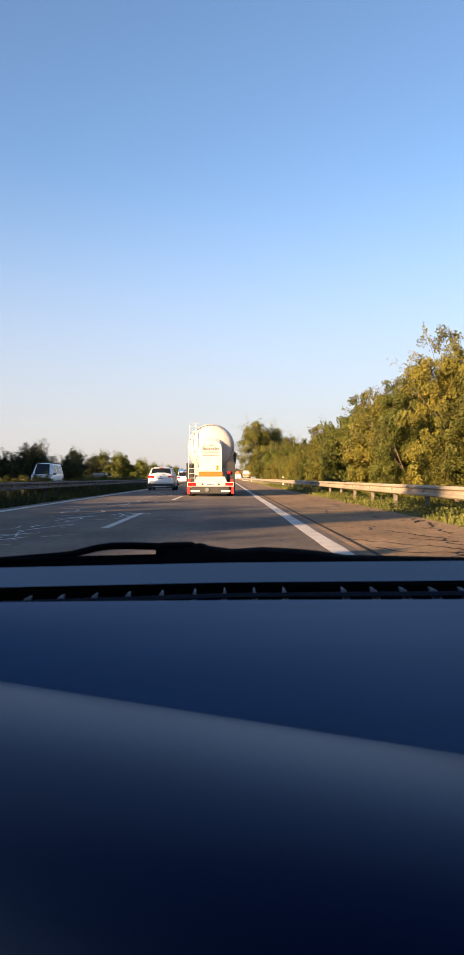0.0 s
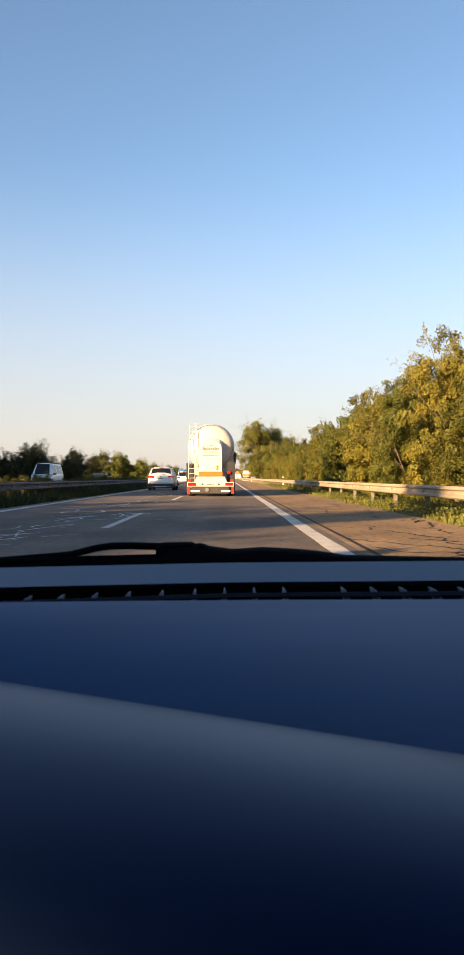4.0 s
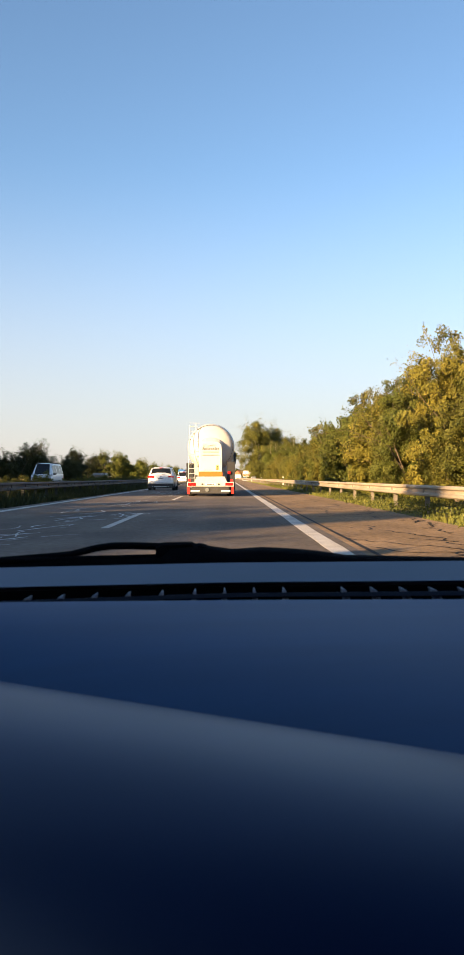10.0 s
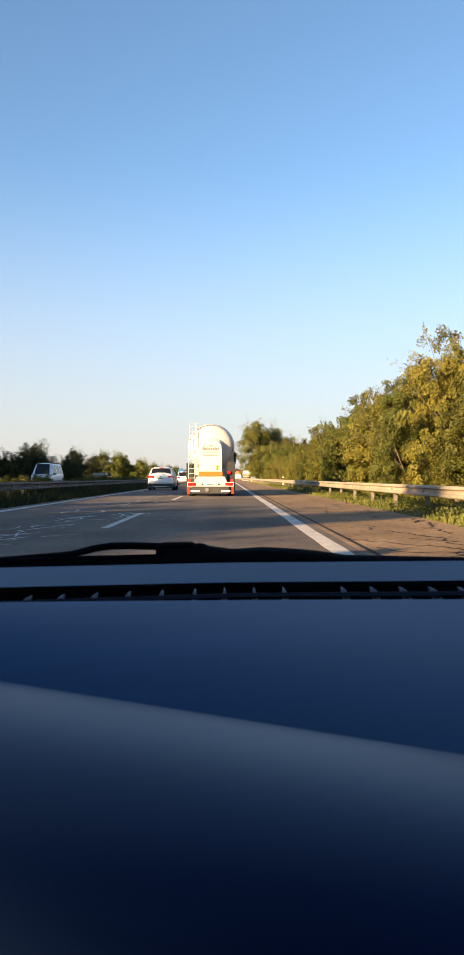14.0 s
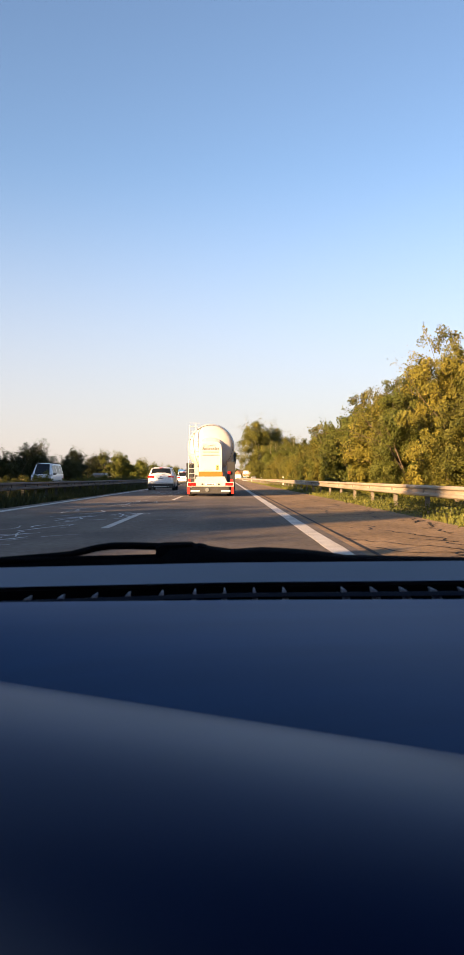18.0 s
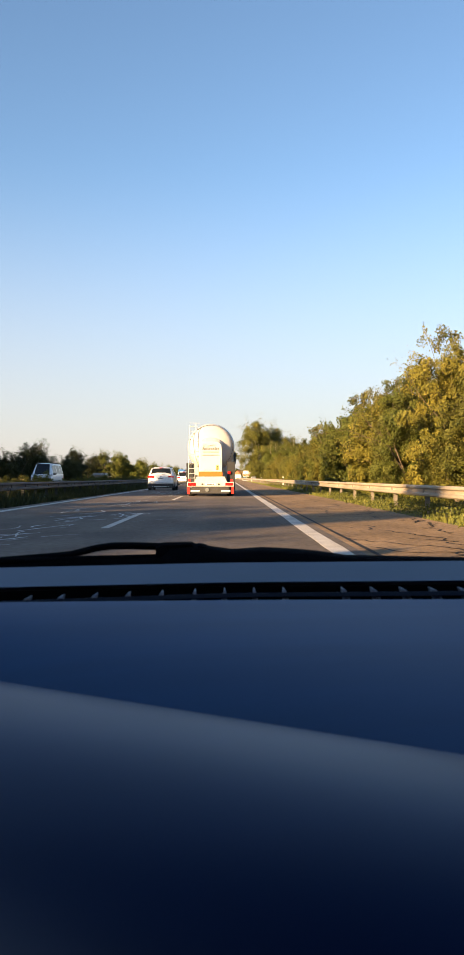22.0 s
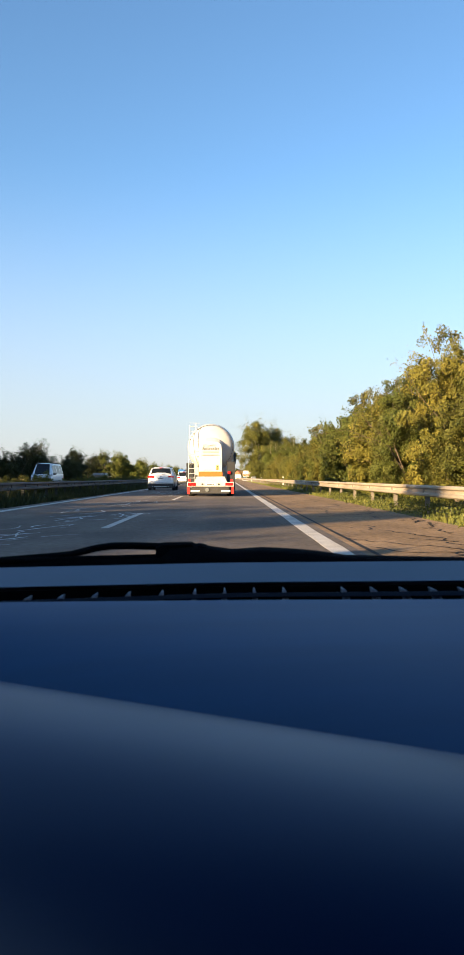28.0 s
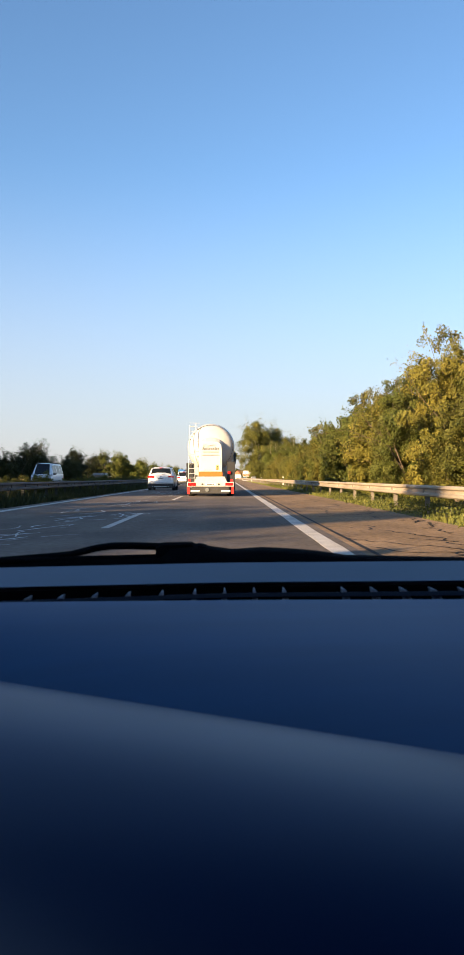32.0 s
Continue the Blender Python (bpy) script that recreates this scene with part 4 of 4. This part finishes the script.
ts = thing("tourist_sign", "brown and white tourist sign on two posts behind the guardrail", "road sign", (7.3, 281, 0))
part("board", box(-1.6, 1.6, 0, 0.05, 1.35, 3.5, 0.02), M_SIGNWHITE, ts)
part("brown_frame", box(-1.46, 1.46, -0.008, 0, 1.48, 3.38), M_SIGNBROWN, ts)
part("picture_field", box(-1.40, 1.40, -0.014, -0.008, 2.25, 3.32), M_SIGNWHITE, ts)
bm = bmesh.new()
for x0, x1, z0, z1 in ((-0.85, -0.6, 2.45, 2.62), (-0.6, 0.25, 2.45, 2.52), (0.25, 0.8, 2.48, 2.68), (0.5, 0.62, 2.68, 2.95)):
    box(x0, x1, -0.020, -0.014, z0, z1, 0, bm)
part("church_drawing", bm, M_SIGNBROWN, ts)
letters("Barockkirche St. Trudpert", 0.24, (0, -0.012, 1.93), M_SIGNWHITE, ts)
letters("Münstertal", 0.24, (0, -0.012, 1.62), M_SIGNWHITE, ts)
for x in (-1.0, 1.0):
    part("post", tube((x, 0.12, -0.4), (x, 0.12, 3.3), 0.05, n=10), M_STEEL, ts)
part("small_blue_plate", box(-1.25, -0.65, -0.02, 0.01, 0.80, 1.08, 0.01), M_SIGNBLUE, ts, "small blue plate")

for x in (7.2, -9.5):
    ns = thing("no_overtaking_sign", "round red-rimmed no-overtaking sign with plates below", "road sign", (x, -2, 0), "no-overtaking signs")
    part("post", tube((0, 0.06, -0.4), (0, 0.06, 4.2), 0.04, n=10), M_STEEL, ns)
    disc = part("disc", tube((0, 0, 3.85), (0, 0.03, 3.85), 0.42, n=28), M_SIGNRED, ns)
    part("white_face", tube((0, -0.006, 3.85), (0, 0.0, 3.85), 0.33, n=28), M_SIGNWHITE, disc)
    for s, m in ((-1, M_SIGNRED), (1, M_INK)):
        part("car_symbol", box(s * 0.05, s * 0.22, -0.012, -0.006, 3.80, 3.92, 0.02), m, disc)
    plate = part("plate", box(-0.42, 0.42, 0, 0.03, 2.75, 3.38, 0.01), M_SIGNWHITE, ns)
    for z in (3.12, 2.85):
        part("vehicle_symbol", box(-0.28, 0.26, -0.006, 0, z, z + 0.14, 0.02), M_INK, plate)
    low = part("time_plate", box(-0.42, 0.42, 0, 0.03, 2.35, 2.72, 0.01), M_SIGNWHITE, ns)
    letters("6-19 h", 0.26, (0, -0.004, 2.45), M_INK, low)

for x in (7.2, -9.5):
    sl = thing("speed_sign", "round red-rimmed white speed sign on a steel post", "road sign", (x, -395, 0), "speed signs")
    part("post", tube((0, 0.06, -0.4), (0, 0.06, 2.9), 0.04, n=10), M_STEEL, sl)
    disc = part("disc", tube((0, 0, 2.6), (0, 0.03, 2.6), 0.42, n=28), M_SIGNRED, sl)
    part("white_face", tube((0, -0.006, 2.6), (0, 0.0, 2.6), 0.33, n=28), M_SIGNWHITE, disc)
    bars(random.Random(4), -0.2, 0.2, 2.5, 0.2, -0.008, M_INK, disc, 3)

km = thing("kilometre_sign", "small blue kilometre sign with white numerals behind the guardrail", "road sign", (6.3, -205, 0))
part("post", tube((0, 0.05, -0.4), (0, 0.05, 1.5), 0.03, n=10), M_STEEL, km)
board = part("board", box(-0.45, 0.45, 0, 0.03, 1.05, 1.5, 0.02), M_SIGNBLUE, km)
letters("763,5", 0.30, (0, -0.004, 1.17), M_SIGNWHITE, board)

# ---- vehicles ----
car("estate_car", "white sport utility car driving in the overtaking lane", (-4.95, 55.5, 0), M_PEARL_PAINT, 4.9, 1.98, 1.74, 1.08, "suv")
car("minivan", "white minivan far ahead in the overtaking lane", (-5.5, 94, 0), M_WHITE_PAINT, 4.8, 1.88, 1.72, 1.02, "mpv")
car("hatchback", "red hatchback far ahead in the overtaking lane", (-5.2, 132, 0), M_RED_PAINT, 4.1, 1.76, 1.45, 0.95, "hatch")
car("hatchback", "dark hatchback far ahead in the overtaking lane", (-4.8, 170, 0), M_DARK_PAINT, 4.2, 1.78, 1.46, 0.95, "hatch")
car("oncoming_car", "dark oncoming car behind the median guardrail", (-14.0, 84, 0), M_DARK_PAINT, 4.4, 1.8, 1.46, 0.95, "hatch", 180)
car("oncoming_car", "silver oncoming car behind the median guardrail", (-14.2, 178, 0), M_SILVER_PAINT, 4.4, 1.8, 1.46, 0.95, "hatch", 180)
car("delivery_van", "white oncoming delivery van behind the median guardrail", (-17.6, 76, 0), M_WHITE_PAINT, 5.6, 2.02, 2.35, 1.25, "van", 180)
lorry("yellow_lorry", "oncoming lorry with a yellow cab and a tan cargo box", (-17.8, -365, 0), M_YELLOW_PAINT, M_TANBOX)
lorry("blue_lorry", "blue oncoming lorry with a grey tarpaulin body", (-17.8, 300, 0), M_BLUE_PAINT, M_TARP)

# ---- tank lorry ahead ----
tk = thing("tank_lorry", "white silo tank lorry driving ahead in the same lane", "truck", (-0.88, 38.6, 0))
R, CZ = 1.25, 2.58
rings = []
for y, k, dz in ((0.55, 0.30, -0.10), (0.58, 0.55, -0.06), (0.70, 0.80, -0.03), (0.88, 0.93, -0.01), (1.12, 0.99, 0), (1.35, 1.0, 0), (5.5, 1.0, 0), (9.2, 1.0, 0), (9.6, 0.92, 0), (9.9, 0.6, 0)):
    rings.append([(math.cos(q * math.tau / 40) * R * k, y, CZ + dz + math.sin(q * math.tau / 40) * R * k * (1.0 if math.sin(q * math.tau / 40) > 0 else 1.05)) for q in range(40)])
tank = part("tank", loft([list(reversed(r)) for r in rings]), M_TANK, tk, smooth=True)
me = None
for q in range(-7, 22):
    aq = radians(q * 8.4)
    ob = mesh_of("rim_bolt_strip", box(-0.045, 0.045, -0.015, 0.015, -0.014, 0.014), M_UNDER) if me is None else me
    me = ob
    part("rim_bolt_strip", me, None, tank, at=pose(math.cos(aq) * R * 0.915, 0.835, CZ + math.sin(aq) * R * 0.915, 0, -math.degrees(aq) + 90, 0))
# rear cover whose rounded top leans into the dome
rings = []
for y, grow, top in ((0.12, -0.035, 2.80), (0.135, -0.012, 2.83), (0.17, 0.0, 2.86), (0.40, 0.0, 2.98), (0.70, 0.0, 3.10), (1.0, 0.0, 3.16)):
    w = 0.60 + grow
    rings.append([(-w, y, 1.26 - grow), (w, y, 1.26 - grow), (w, y, top - 0.42), (w * 0.95, y, top - 0.22), (w * 0.76, y, top - 0.07), (w * 0.40, y, top - 0.01), (0.0, y, top), (-w * 0.40, y, top - 0.01),
                  (-w * 0.76, y, top - 0.07), (-w * 0.95, y, top - 0.22), (-w, y, top - 0.42)])
cover = part("rear_cover", loft(rings), M_COVER, tk, "white rear cover with dark lettering")
rb = random.Random(2)


def slanted(bm, x, z, w, h, lean=0.3):
    """A small leaning bar on the rear cover."""
    bm.faces.new([bm.verts.new((x + dx + dz * lean, 0.112, z + dz)) for dx, dz in ((0, 0), (w, 0), (w, h), (0, h))])


bm = bmesh.new()
x = -0.44
for k in range(10):
    w = rb.uniform(0.028, 0.06)
    slanted(bm, x, 2.40, w, 0.145 if k in (0, 2, 7) else 0.105)
    slanted(bm, x + 0.01, 2.40 if k % 2 else 2.485, w + 0.022, 0.022)
    x += w + 0.043
x = -0.16
for k in range(9):
    slanted(bm, x, 2.575, 0.024, 0.06)
    x += 0.044
for k in range(12):
    u = math.pi * (0.62 + 0.055 * k)
    slanted(bm, -0.18 + 0.20 * math.cos(u), 2.60 + 0.055 * math.sin(u), 0.03, 0.018)
slanted(bm, 0.10, 2.66, 0.035, 0.03)
part("emblem", bm, M_INK, cover, "dark emblem of plain bars")
for k, (z, hh) in enumerate(((2.315, 0.032), (2.245, 0.032), (2.165, 0.022))):
    bars(rb, -0.40, 0.42, z, hh, 0.115, M_GREYINK, cover, 5)
bars(rb, -0.38, 0.10, 1.34, 0.03, 0.115, M_GREYINK, cover, 3)
sticker = part("yellow_sticker", box(0.28, 0.41, 0.108, 0.116, 1.35, 1.60), M_STICKER, cover, "yellow sticker")
part("sticker_mark", box(0.29, 0.36, 0.104, 0.108, 1.37, 1.44), M_INK, sticker)
part("sticker_mark", box(0.31, 0.40, 0.104, 0.108, 1.50, 1.56), M_INK, sticker)
part("cover_line", box(-0.44, 0.46, 0.110, 0.116, 2.10, 2.118), M_INK, cover)
for k in range(5):
    part("side_slot", box(0.50, 0.512, 0.112, 0.118, 1.62 + k * 0.08, 1.67 + k * 0.08), M_GREYINK, cover)
part("orange_panel", box(-0.62, 0.62, 0.02, 0.14, 1.03, 1.25, 0.01), M_ORANGE, tk, "orange reflective panel")
part("rear_housing", loft([[(-w, y, z0), (w, y, z0), (w - 0.12, y, z1), (-w + 0.12, y, z1)] for y, w, z0, z1 in ((0.05, 0.84, 0.74, 1.02), (0.9, 0.84, 0.74, 1.02))]), M_TANK, tk)
lb = part("light_bar", box(-1.2, 1.2, -0.03, 0.2, 0.50, 0.74, 0.015), M_TANK, tk)
for s in (1, -1):
    part("tail_light", box(s * 0.76, s * 1.16, -0.05, -0.03, 0.55, 0.70, 0.01), M_REDLENS, lb, "red tail light")
    part("small_lamp", tube((s * 0.42, -0.05, 0.62), (s * 0.42, -0.02, 0.62), 0.05, n=12), M_TRIM, lb)
    part("marker_board", box(s * 1.07, s * 1.20, -0.06, -0.03, 0.12, 0.49), M_REDBOARD, tk, "red reflective marker board")
    part("marker_board", box(s * 1.02, s * 1.16, 0.0, 0.03, 0.75, 0.88), M_REDBOARD, tk, "red reflective marker board")
    part("reflective_strip", box(s * 0.55, s * 1.02, -0.075, -0.06, 0.25, 0.31), M_SIGNWHITE, tk, "white reflective strip")
    for y in (1.15, 2.5, 3.85):
        wheel(tk, s * 1.02, y, 0.52, 0.38)
    part("mudguard", box(s * 0.86, s * 1.26, 0.45, 4.7, 1.04, 1.12, 0.03), M_TRIM, tk)
    part("mudflap", box(s * 0.86, s * 1.26, 0.42, 0.47, 0.30, 1.80 if s > 0 else 1.72, 0.01), M_TRIM, tk)
    part("tank_saddle", loft([[(s * 0.55, y, 0.9), (s * 0.95, y, 0.9), (s * 1.02, y, 1.95), (s * 0.62, y, 1.75)] for y in (1.1, 1.25)]), M_TANK, tk)
part("bumper", box(-0.98, 0.98, -0.055, 0.1, 0.14, 0.48, 0.02), M_UNDER, tk, "dark grey rear underrun board")
part("coupling", tube((-0.18, -0.10, 0.34), (-0.18, -0.04, 0.34), 0.10, n=16), M_PARAPET, tk)
plate = part("number_plate", box(-0.26, 0.26, -0.045, -0.03, 0.57, 0.68), M_PLATE, tk, "white number plate")
bars(rb, -0.20, 0.20, 0.60, 0.05, -0.048, M_INK, plate, 4)
part("chassis", box(-0.45, 0.45, 0.2, 11, 0.62, 0.98), M_UNDER, tk)
part("hose_box", box(0.88, 1.06, 0.3, 0.7, 1.14, 1.30, 0.04), M_REDLENS, tk, "red hose coupling box")
for s in (1, -1):
    part("hopper_cone", tube((0, 3.6 + s * 1.6, 1.65), (0, 3.6 + s * 1.6, 0.75), 0.9, 0.2, 16), M_TANK, tk)
# ladder with its rails up to the top
lad = part("ladder", tube((-1.16, 0.0, 0.35), (-1.10, 0.62, 3.72), 0.018, n=6, bm=tube((-0.82, 0.0, 0.35), (-0.78, 0.62, 3.82), 0.018, n=6)), M_TARP, tk, "pale grey steel ladder")
for k in range(14):
    z = 0.45 + k * 0.245
    f = (z - 0.35) / 3.4
    part("rung", tube((-1.16 + 0.06 * f, 0.62 * f, z), (-0.82 + 0.04 * f, 0.62 * f, z), 0.012, n=5), M_TARP, lad)
for z in (3.62, 3.82):
    part("walkway_rail", tube((-1.10, 0.62, z), (-0.60, 0.75, z), 0.013, n=5), M_TARP, lad)
for y in (1.5, 3.5, 5.5, 7.5):
    part("dome_lid", tube((0, y, 3.72), (0, y, 3.81), 0.24, n=16), M_TANK, tk)
part("tractor_cab", box(-1.23, 1.23, 11.2, 13.2, 0.9, 3.6, 0.15, seg=2), M_WHITE_PAINT, tk)
part("tractor_chassis", box(-0.5, 0.5, 9.0, 13.2, 0.5, 0.95, 0.02), M_UNDER, tk)
for s in (1, -1):
    for y in (9.8, 12.6):
        wheel(tk, s * 1.0, y, 0.52, 0.38)
    part("mirror", box(s * 1.26, s * 1.44, 12.7, 12.85, 1.9, 2.7, 0.03), M_TRIM, tk)

# ---- the car that carries the camera ----
oc = thing("own_car", "grey car with a dark blue-grey dashboard under the windscreen", "car", (0, 0, 0))
CX = -0.32


def slant(x):
    return 0.0215 * min(x, 0.0) * (0.5 if x < -0.4 else 1.0) + 0.007 * max(x, 0.0)


XS = [CX - 0.72 + 1.48 * i / 24 for i in range(25)]
# lighter ledge under the windscreen
part("windscreen_ledge", loft([[(x, 1.085, 0.844 + slant(x)), (x, 1.03, 0.853 + slant(x)), (x, 0.955, 0.8365 + slant(x)), (x, 0.975, 0.825 + slant(x)), (x, 1.085, 0.80)] for x in XS]), M_LEDGE, oc, "blue-grey plastic ledge under the windscreen")
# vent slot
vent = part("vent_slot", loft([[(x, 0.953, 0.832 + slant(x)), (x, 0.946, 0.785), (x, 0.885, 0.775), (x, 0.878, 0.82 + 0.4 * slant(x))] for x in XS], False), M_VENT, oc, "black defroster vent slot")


def rail_top(x):
    return 0.8295 + 0.034 * min(x, 0.0) + 0.008 * max(x, 0.0)


part("vent_rail", loft([[(x, 0.905, rail_top(x) - 0.004), (x, 0.911, rail_top(x) - 0.006), (x, 0.911, rail_top(x)), (x, 0.907, rail_top(x) + 0.0005)] for x in XS]), M_RAIL, vent)
me = mesh_of("vent_vane", loft([[(math.copysign(0.0030, q), 0.912 + 0.034 * v, -0.02) for q, v in ((-1, 0), (1, 0), (1, 1), (-1, 1))]] +
                               [[(-w, 0.912, z), (w, 0.912, z), (w * 0.5, 0.946, z - 0.0008), (-w * 0.5, 0.946, z - 0.0008)] for w, z in ((0.0034, 0.005), (0.0014, 0.0122))]), M_VANE, True)
for k in range(-19, 11):
    if k != 3:
        x = k * 0.0375 - 0.004 if k > -2 else -0.041 + (k + 1) * 0.0421
        part("vent_vane", me, None, vent, at=pose(x, 0, rail_top(x) - 0.0095, 0, min(max(-x * 110, -38), 38), 0))
# upper dashboard: falls gently to a valley that runs slantwise
E0, SL = 0.579, -0.50               # the valley's line: y = E0 + SL * x
rings = []
for i in range(33):
    x = CX - 0.72 + 1.48 * i / 32
    ye = min(max(E0 + SL * x, 0.36), 0.80)
    ring = []
    for k in range(13):
        u = k / 12
        y = 0.878 + (ye - 0.878) * u
        ring.append((x, y, 0.8265 + 0.4 * slant(x) * (1 - u) - 0.020 * u - 0.027 * u ** 2.6))
    rings.append(ring)
part("upper_dashboard", loft(rings, False, False), M_DASH, oc, "dark blue-grey grained plastic dashboard top", smooth=True)
# lower panel: a soft crest that rolls down to the seats
rings = []
for i in range(33):
    x = CX - 0.72 + 1.48 * i / 32
    ye = min(max(E0 + SL * x, 0.36), 0.80) + 0.004
    ring = []
    for k in range(25):
        u = k / 24
        y = ye + (0.12 - ye) * u
        d = (ye - y)
        z = max(0.7835 + 0.004 * (1 - math.exp(-d / 0.02)) + 0.10 * d - 0.35 * d ** 2 - 1.2 * d ** 3 - 9.0 * d ** 4, 0.46)
        ring.append((x, y, z))
    ring.append((x, 0.10, 0.45))
    rings.append(ring)
part("lower_dashboard", loft(rings, False, False), M_DASH_SHADED, oc, "rounded lower dashboard panel, shade put into its colour", smooth=True)
# cowl and wiper outside the glass
rings = []
for x, top in ((-1.0, 0.8395), (-0.62, 0.841), (-0.347, 0.843), (-0.254, 0.849), (-0.20, 0.851), (-0.10, 0.854), (-0.085, 0.8665), (-0.05, 0.870), (-0.041, 0.8685), (-0.022, 0.8655), (0.006, 0.8615),
               (0.053, 0.8645), (0.093, 0.8625), (0.13, 0.8595), (0.18, 0.8525), (0.36, 0.8485), (0.56, 0.846)):
    rings.append([(x, 1.10, 0.78), (x, 1.118, top - 0.005), (x, 1.14, top), (x, 1.20, top - 0.014), (x, 1.24, 0.76)])
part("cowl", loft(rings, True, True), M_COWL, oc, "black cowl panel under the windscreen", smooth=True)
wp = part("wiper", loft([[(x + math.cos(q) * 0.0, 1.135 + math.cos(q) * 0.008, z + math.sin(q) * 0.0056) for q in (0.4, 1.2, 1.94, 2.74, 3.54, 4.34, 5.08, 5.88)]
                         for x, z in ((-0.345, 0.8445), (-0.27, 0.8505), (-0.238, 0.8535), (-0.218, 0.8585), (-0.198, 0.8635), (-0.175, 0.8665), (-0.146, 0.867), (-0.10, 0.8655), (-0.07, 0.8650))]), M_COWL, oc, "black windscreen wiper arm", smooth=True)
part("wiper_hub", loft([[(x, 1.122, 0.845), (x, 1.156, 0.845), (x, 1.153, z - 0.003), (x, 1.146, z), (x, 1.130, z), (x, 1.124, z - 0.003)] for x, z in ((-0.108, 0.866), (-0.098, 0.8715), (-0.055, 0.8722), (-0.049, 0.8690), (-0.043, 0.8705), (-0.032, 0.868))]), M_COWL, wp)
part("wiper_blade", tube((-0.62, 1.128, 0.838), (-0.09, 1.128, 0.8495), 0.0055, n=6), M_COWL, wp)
# glass, roof, pillars and body
ws = part("windscreen", sheet([[(CX - 0.76, 1.098, 0.835), (CX + 0.80, 1.098, 0.835), (CX + 0.62, 0.63, 1.42), (CX - 0.62, 0.63, 1.42)]]), M_GLASS, oc, "clear windscreen")
ws.visible_shadow = False
roof = part("roof", loft([[(CX - w, y, z), (CX - w * 0.5, y, z + 0.03), (CX + w * 0.5, y, z + 0.03), (CX + w, y, z), (CX + w * 0.5, y, z + 0.06), (CX - w * 0.5, y, z + 0.06)] for y, w, z in ((0.63, 0.62, 1.41), (0.0, 0.64, 1.45), (-1.2, 0.64, 1.45), (-1.9, 0.6, 1.40))]), M_CARGREY, oc, "grey car roof")
part("headliner", box(CX - 0.58, CX + 0.58, -1.85, 0.60, 1.385, 1.40), M_LINER, oc, "grey cloth headliner")
for s in (1, -1):
    part("front_pillar", tube((CX + s * 0.83, 1.10, 0.84), (CX + s * 0.655, 0.63, 1.42), 0.04, 0.035, 8), M_TRIM, oc)
    part("middle_pillar", tube((CX + s * 0.85, -0.42, 0.84), (CX + s * 0.66, -0.45, 1.42), 0.05, 0.045, 8), M_TRIM, oc)
    part("rear_pillar", tube((CX + s * 0.83, -1.95, 0.84), (CX + s * 0.63, -1.75, 1.42), 0.09, 0.07, 8), M_CARGREY, oc)
    door = part("door", box(CX + s * 0.80, CX + s * 0.89, -1.9, 1.10, 0.28, 0.86, 0.03), M_CARGREY, oc)
    part("door_handle", box(CX + s * 0.89, CX + s * 0.915, -0.32, -0.14, 0.76, 0.79, 0.01), M_TRIM, door)
    for y0, y1 in ((-0.38, 0.95), (-1.75, -0.46)):
        g = part("side_window", sheet([[(CX + s * 0.845, y0, 0.86), (CX + s * 0.845, y1, 0.86), (CX + s * 0.66, min(y1, 0.62), 1.41), (CX + s * 0.66, y0, 1.41)]]), M_SIDEGLASS if y1 > 0 else M_PRIVACY, oc)
        g.visible_shadow = y1 < 0
    part("front_wing", box(CX + s * 0.72, CX + s * 0.88, 1.10, 2.05, 0.30, 0.70, 0.05), M_CARGREY, oc)
    seat = part("seat", box(CX + s * 0.38 - 0.25, CX + s * 0.38 + 0.25, -0.75, -0.25, 0.30, 0.52, 0.06, seg=2), M_SEAT, oc)
    part("backrest", box(CX + s * 0.38 - 0.24, CX + s * 0.38 + 0.24, -0.95, -0.75, 0.45, 1.08, 0.06, seg=2), M_SEAT, seat)
    part("headrest", box(CX + s * 0.38 - 0.13, CX + s * 0.38 + 0.13, -0.97, -0.86, 1.10, 1.30, 0.04, seg=2), M_SEAT, seat)
    for y in (1.45, -1.35):
        wheel(oc, CX + s * 0.78, y, 0.31, 0.2)
part("bonnet", loft([[(CX - w, y, z), (CX - w * 0.5, y, z + 0.02), (CX + w * 0.5, y, z + 0.02), (CX + w, y, z), (CX + w, y, z - 0.03), (CX - w, y, z - 0.03)] for y, w, z in ((1.24, 0.78, 0.76), (1.7, 0.76, 0.69), (2.05, 0.70, 0.60))]), M_CARGREY, oc)
part("nose", box(CX - 0.74, CX + 0.74, 2.0, 2.15, 0.28, 0.60, 0.06, seg=2), M_CARGREY, oc)
part("floor_pan", box(CX - 0.80, CX + 0.80, -1.95, 2.0, 0.20, 0.27), M_UNDER, oc)
part("tailgate", box(CX - 0.82, CX + 0.82, -2.05, -1.93, 0.28, 0.95, 0.04), M_CARGREY, oc)
g = part("rear_window", sheet([[(CX - 0.74, -2.0, 0.95), (CX + 0.74, -2.0, 0.95), (CX + 0.60, -1.86, 1.40), (CX - 0.60, -1.86, 1.40)]]), M_PRIVACY, oc)
part("firewall", box(CX - 0.78, CX + 0.80, 1.02, 1.08, 0.27, 0.80), M_TRIM, oc)
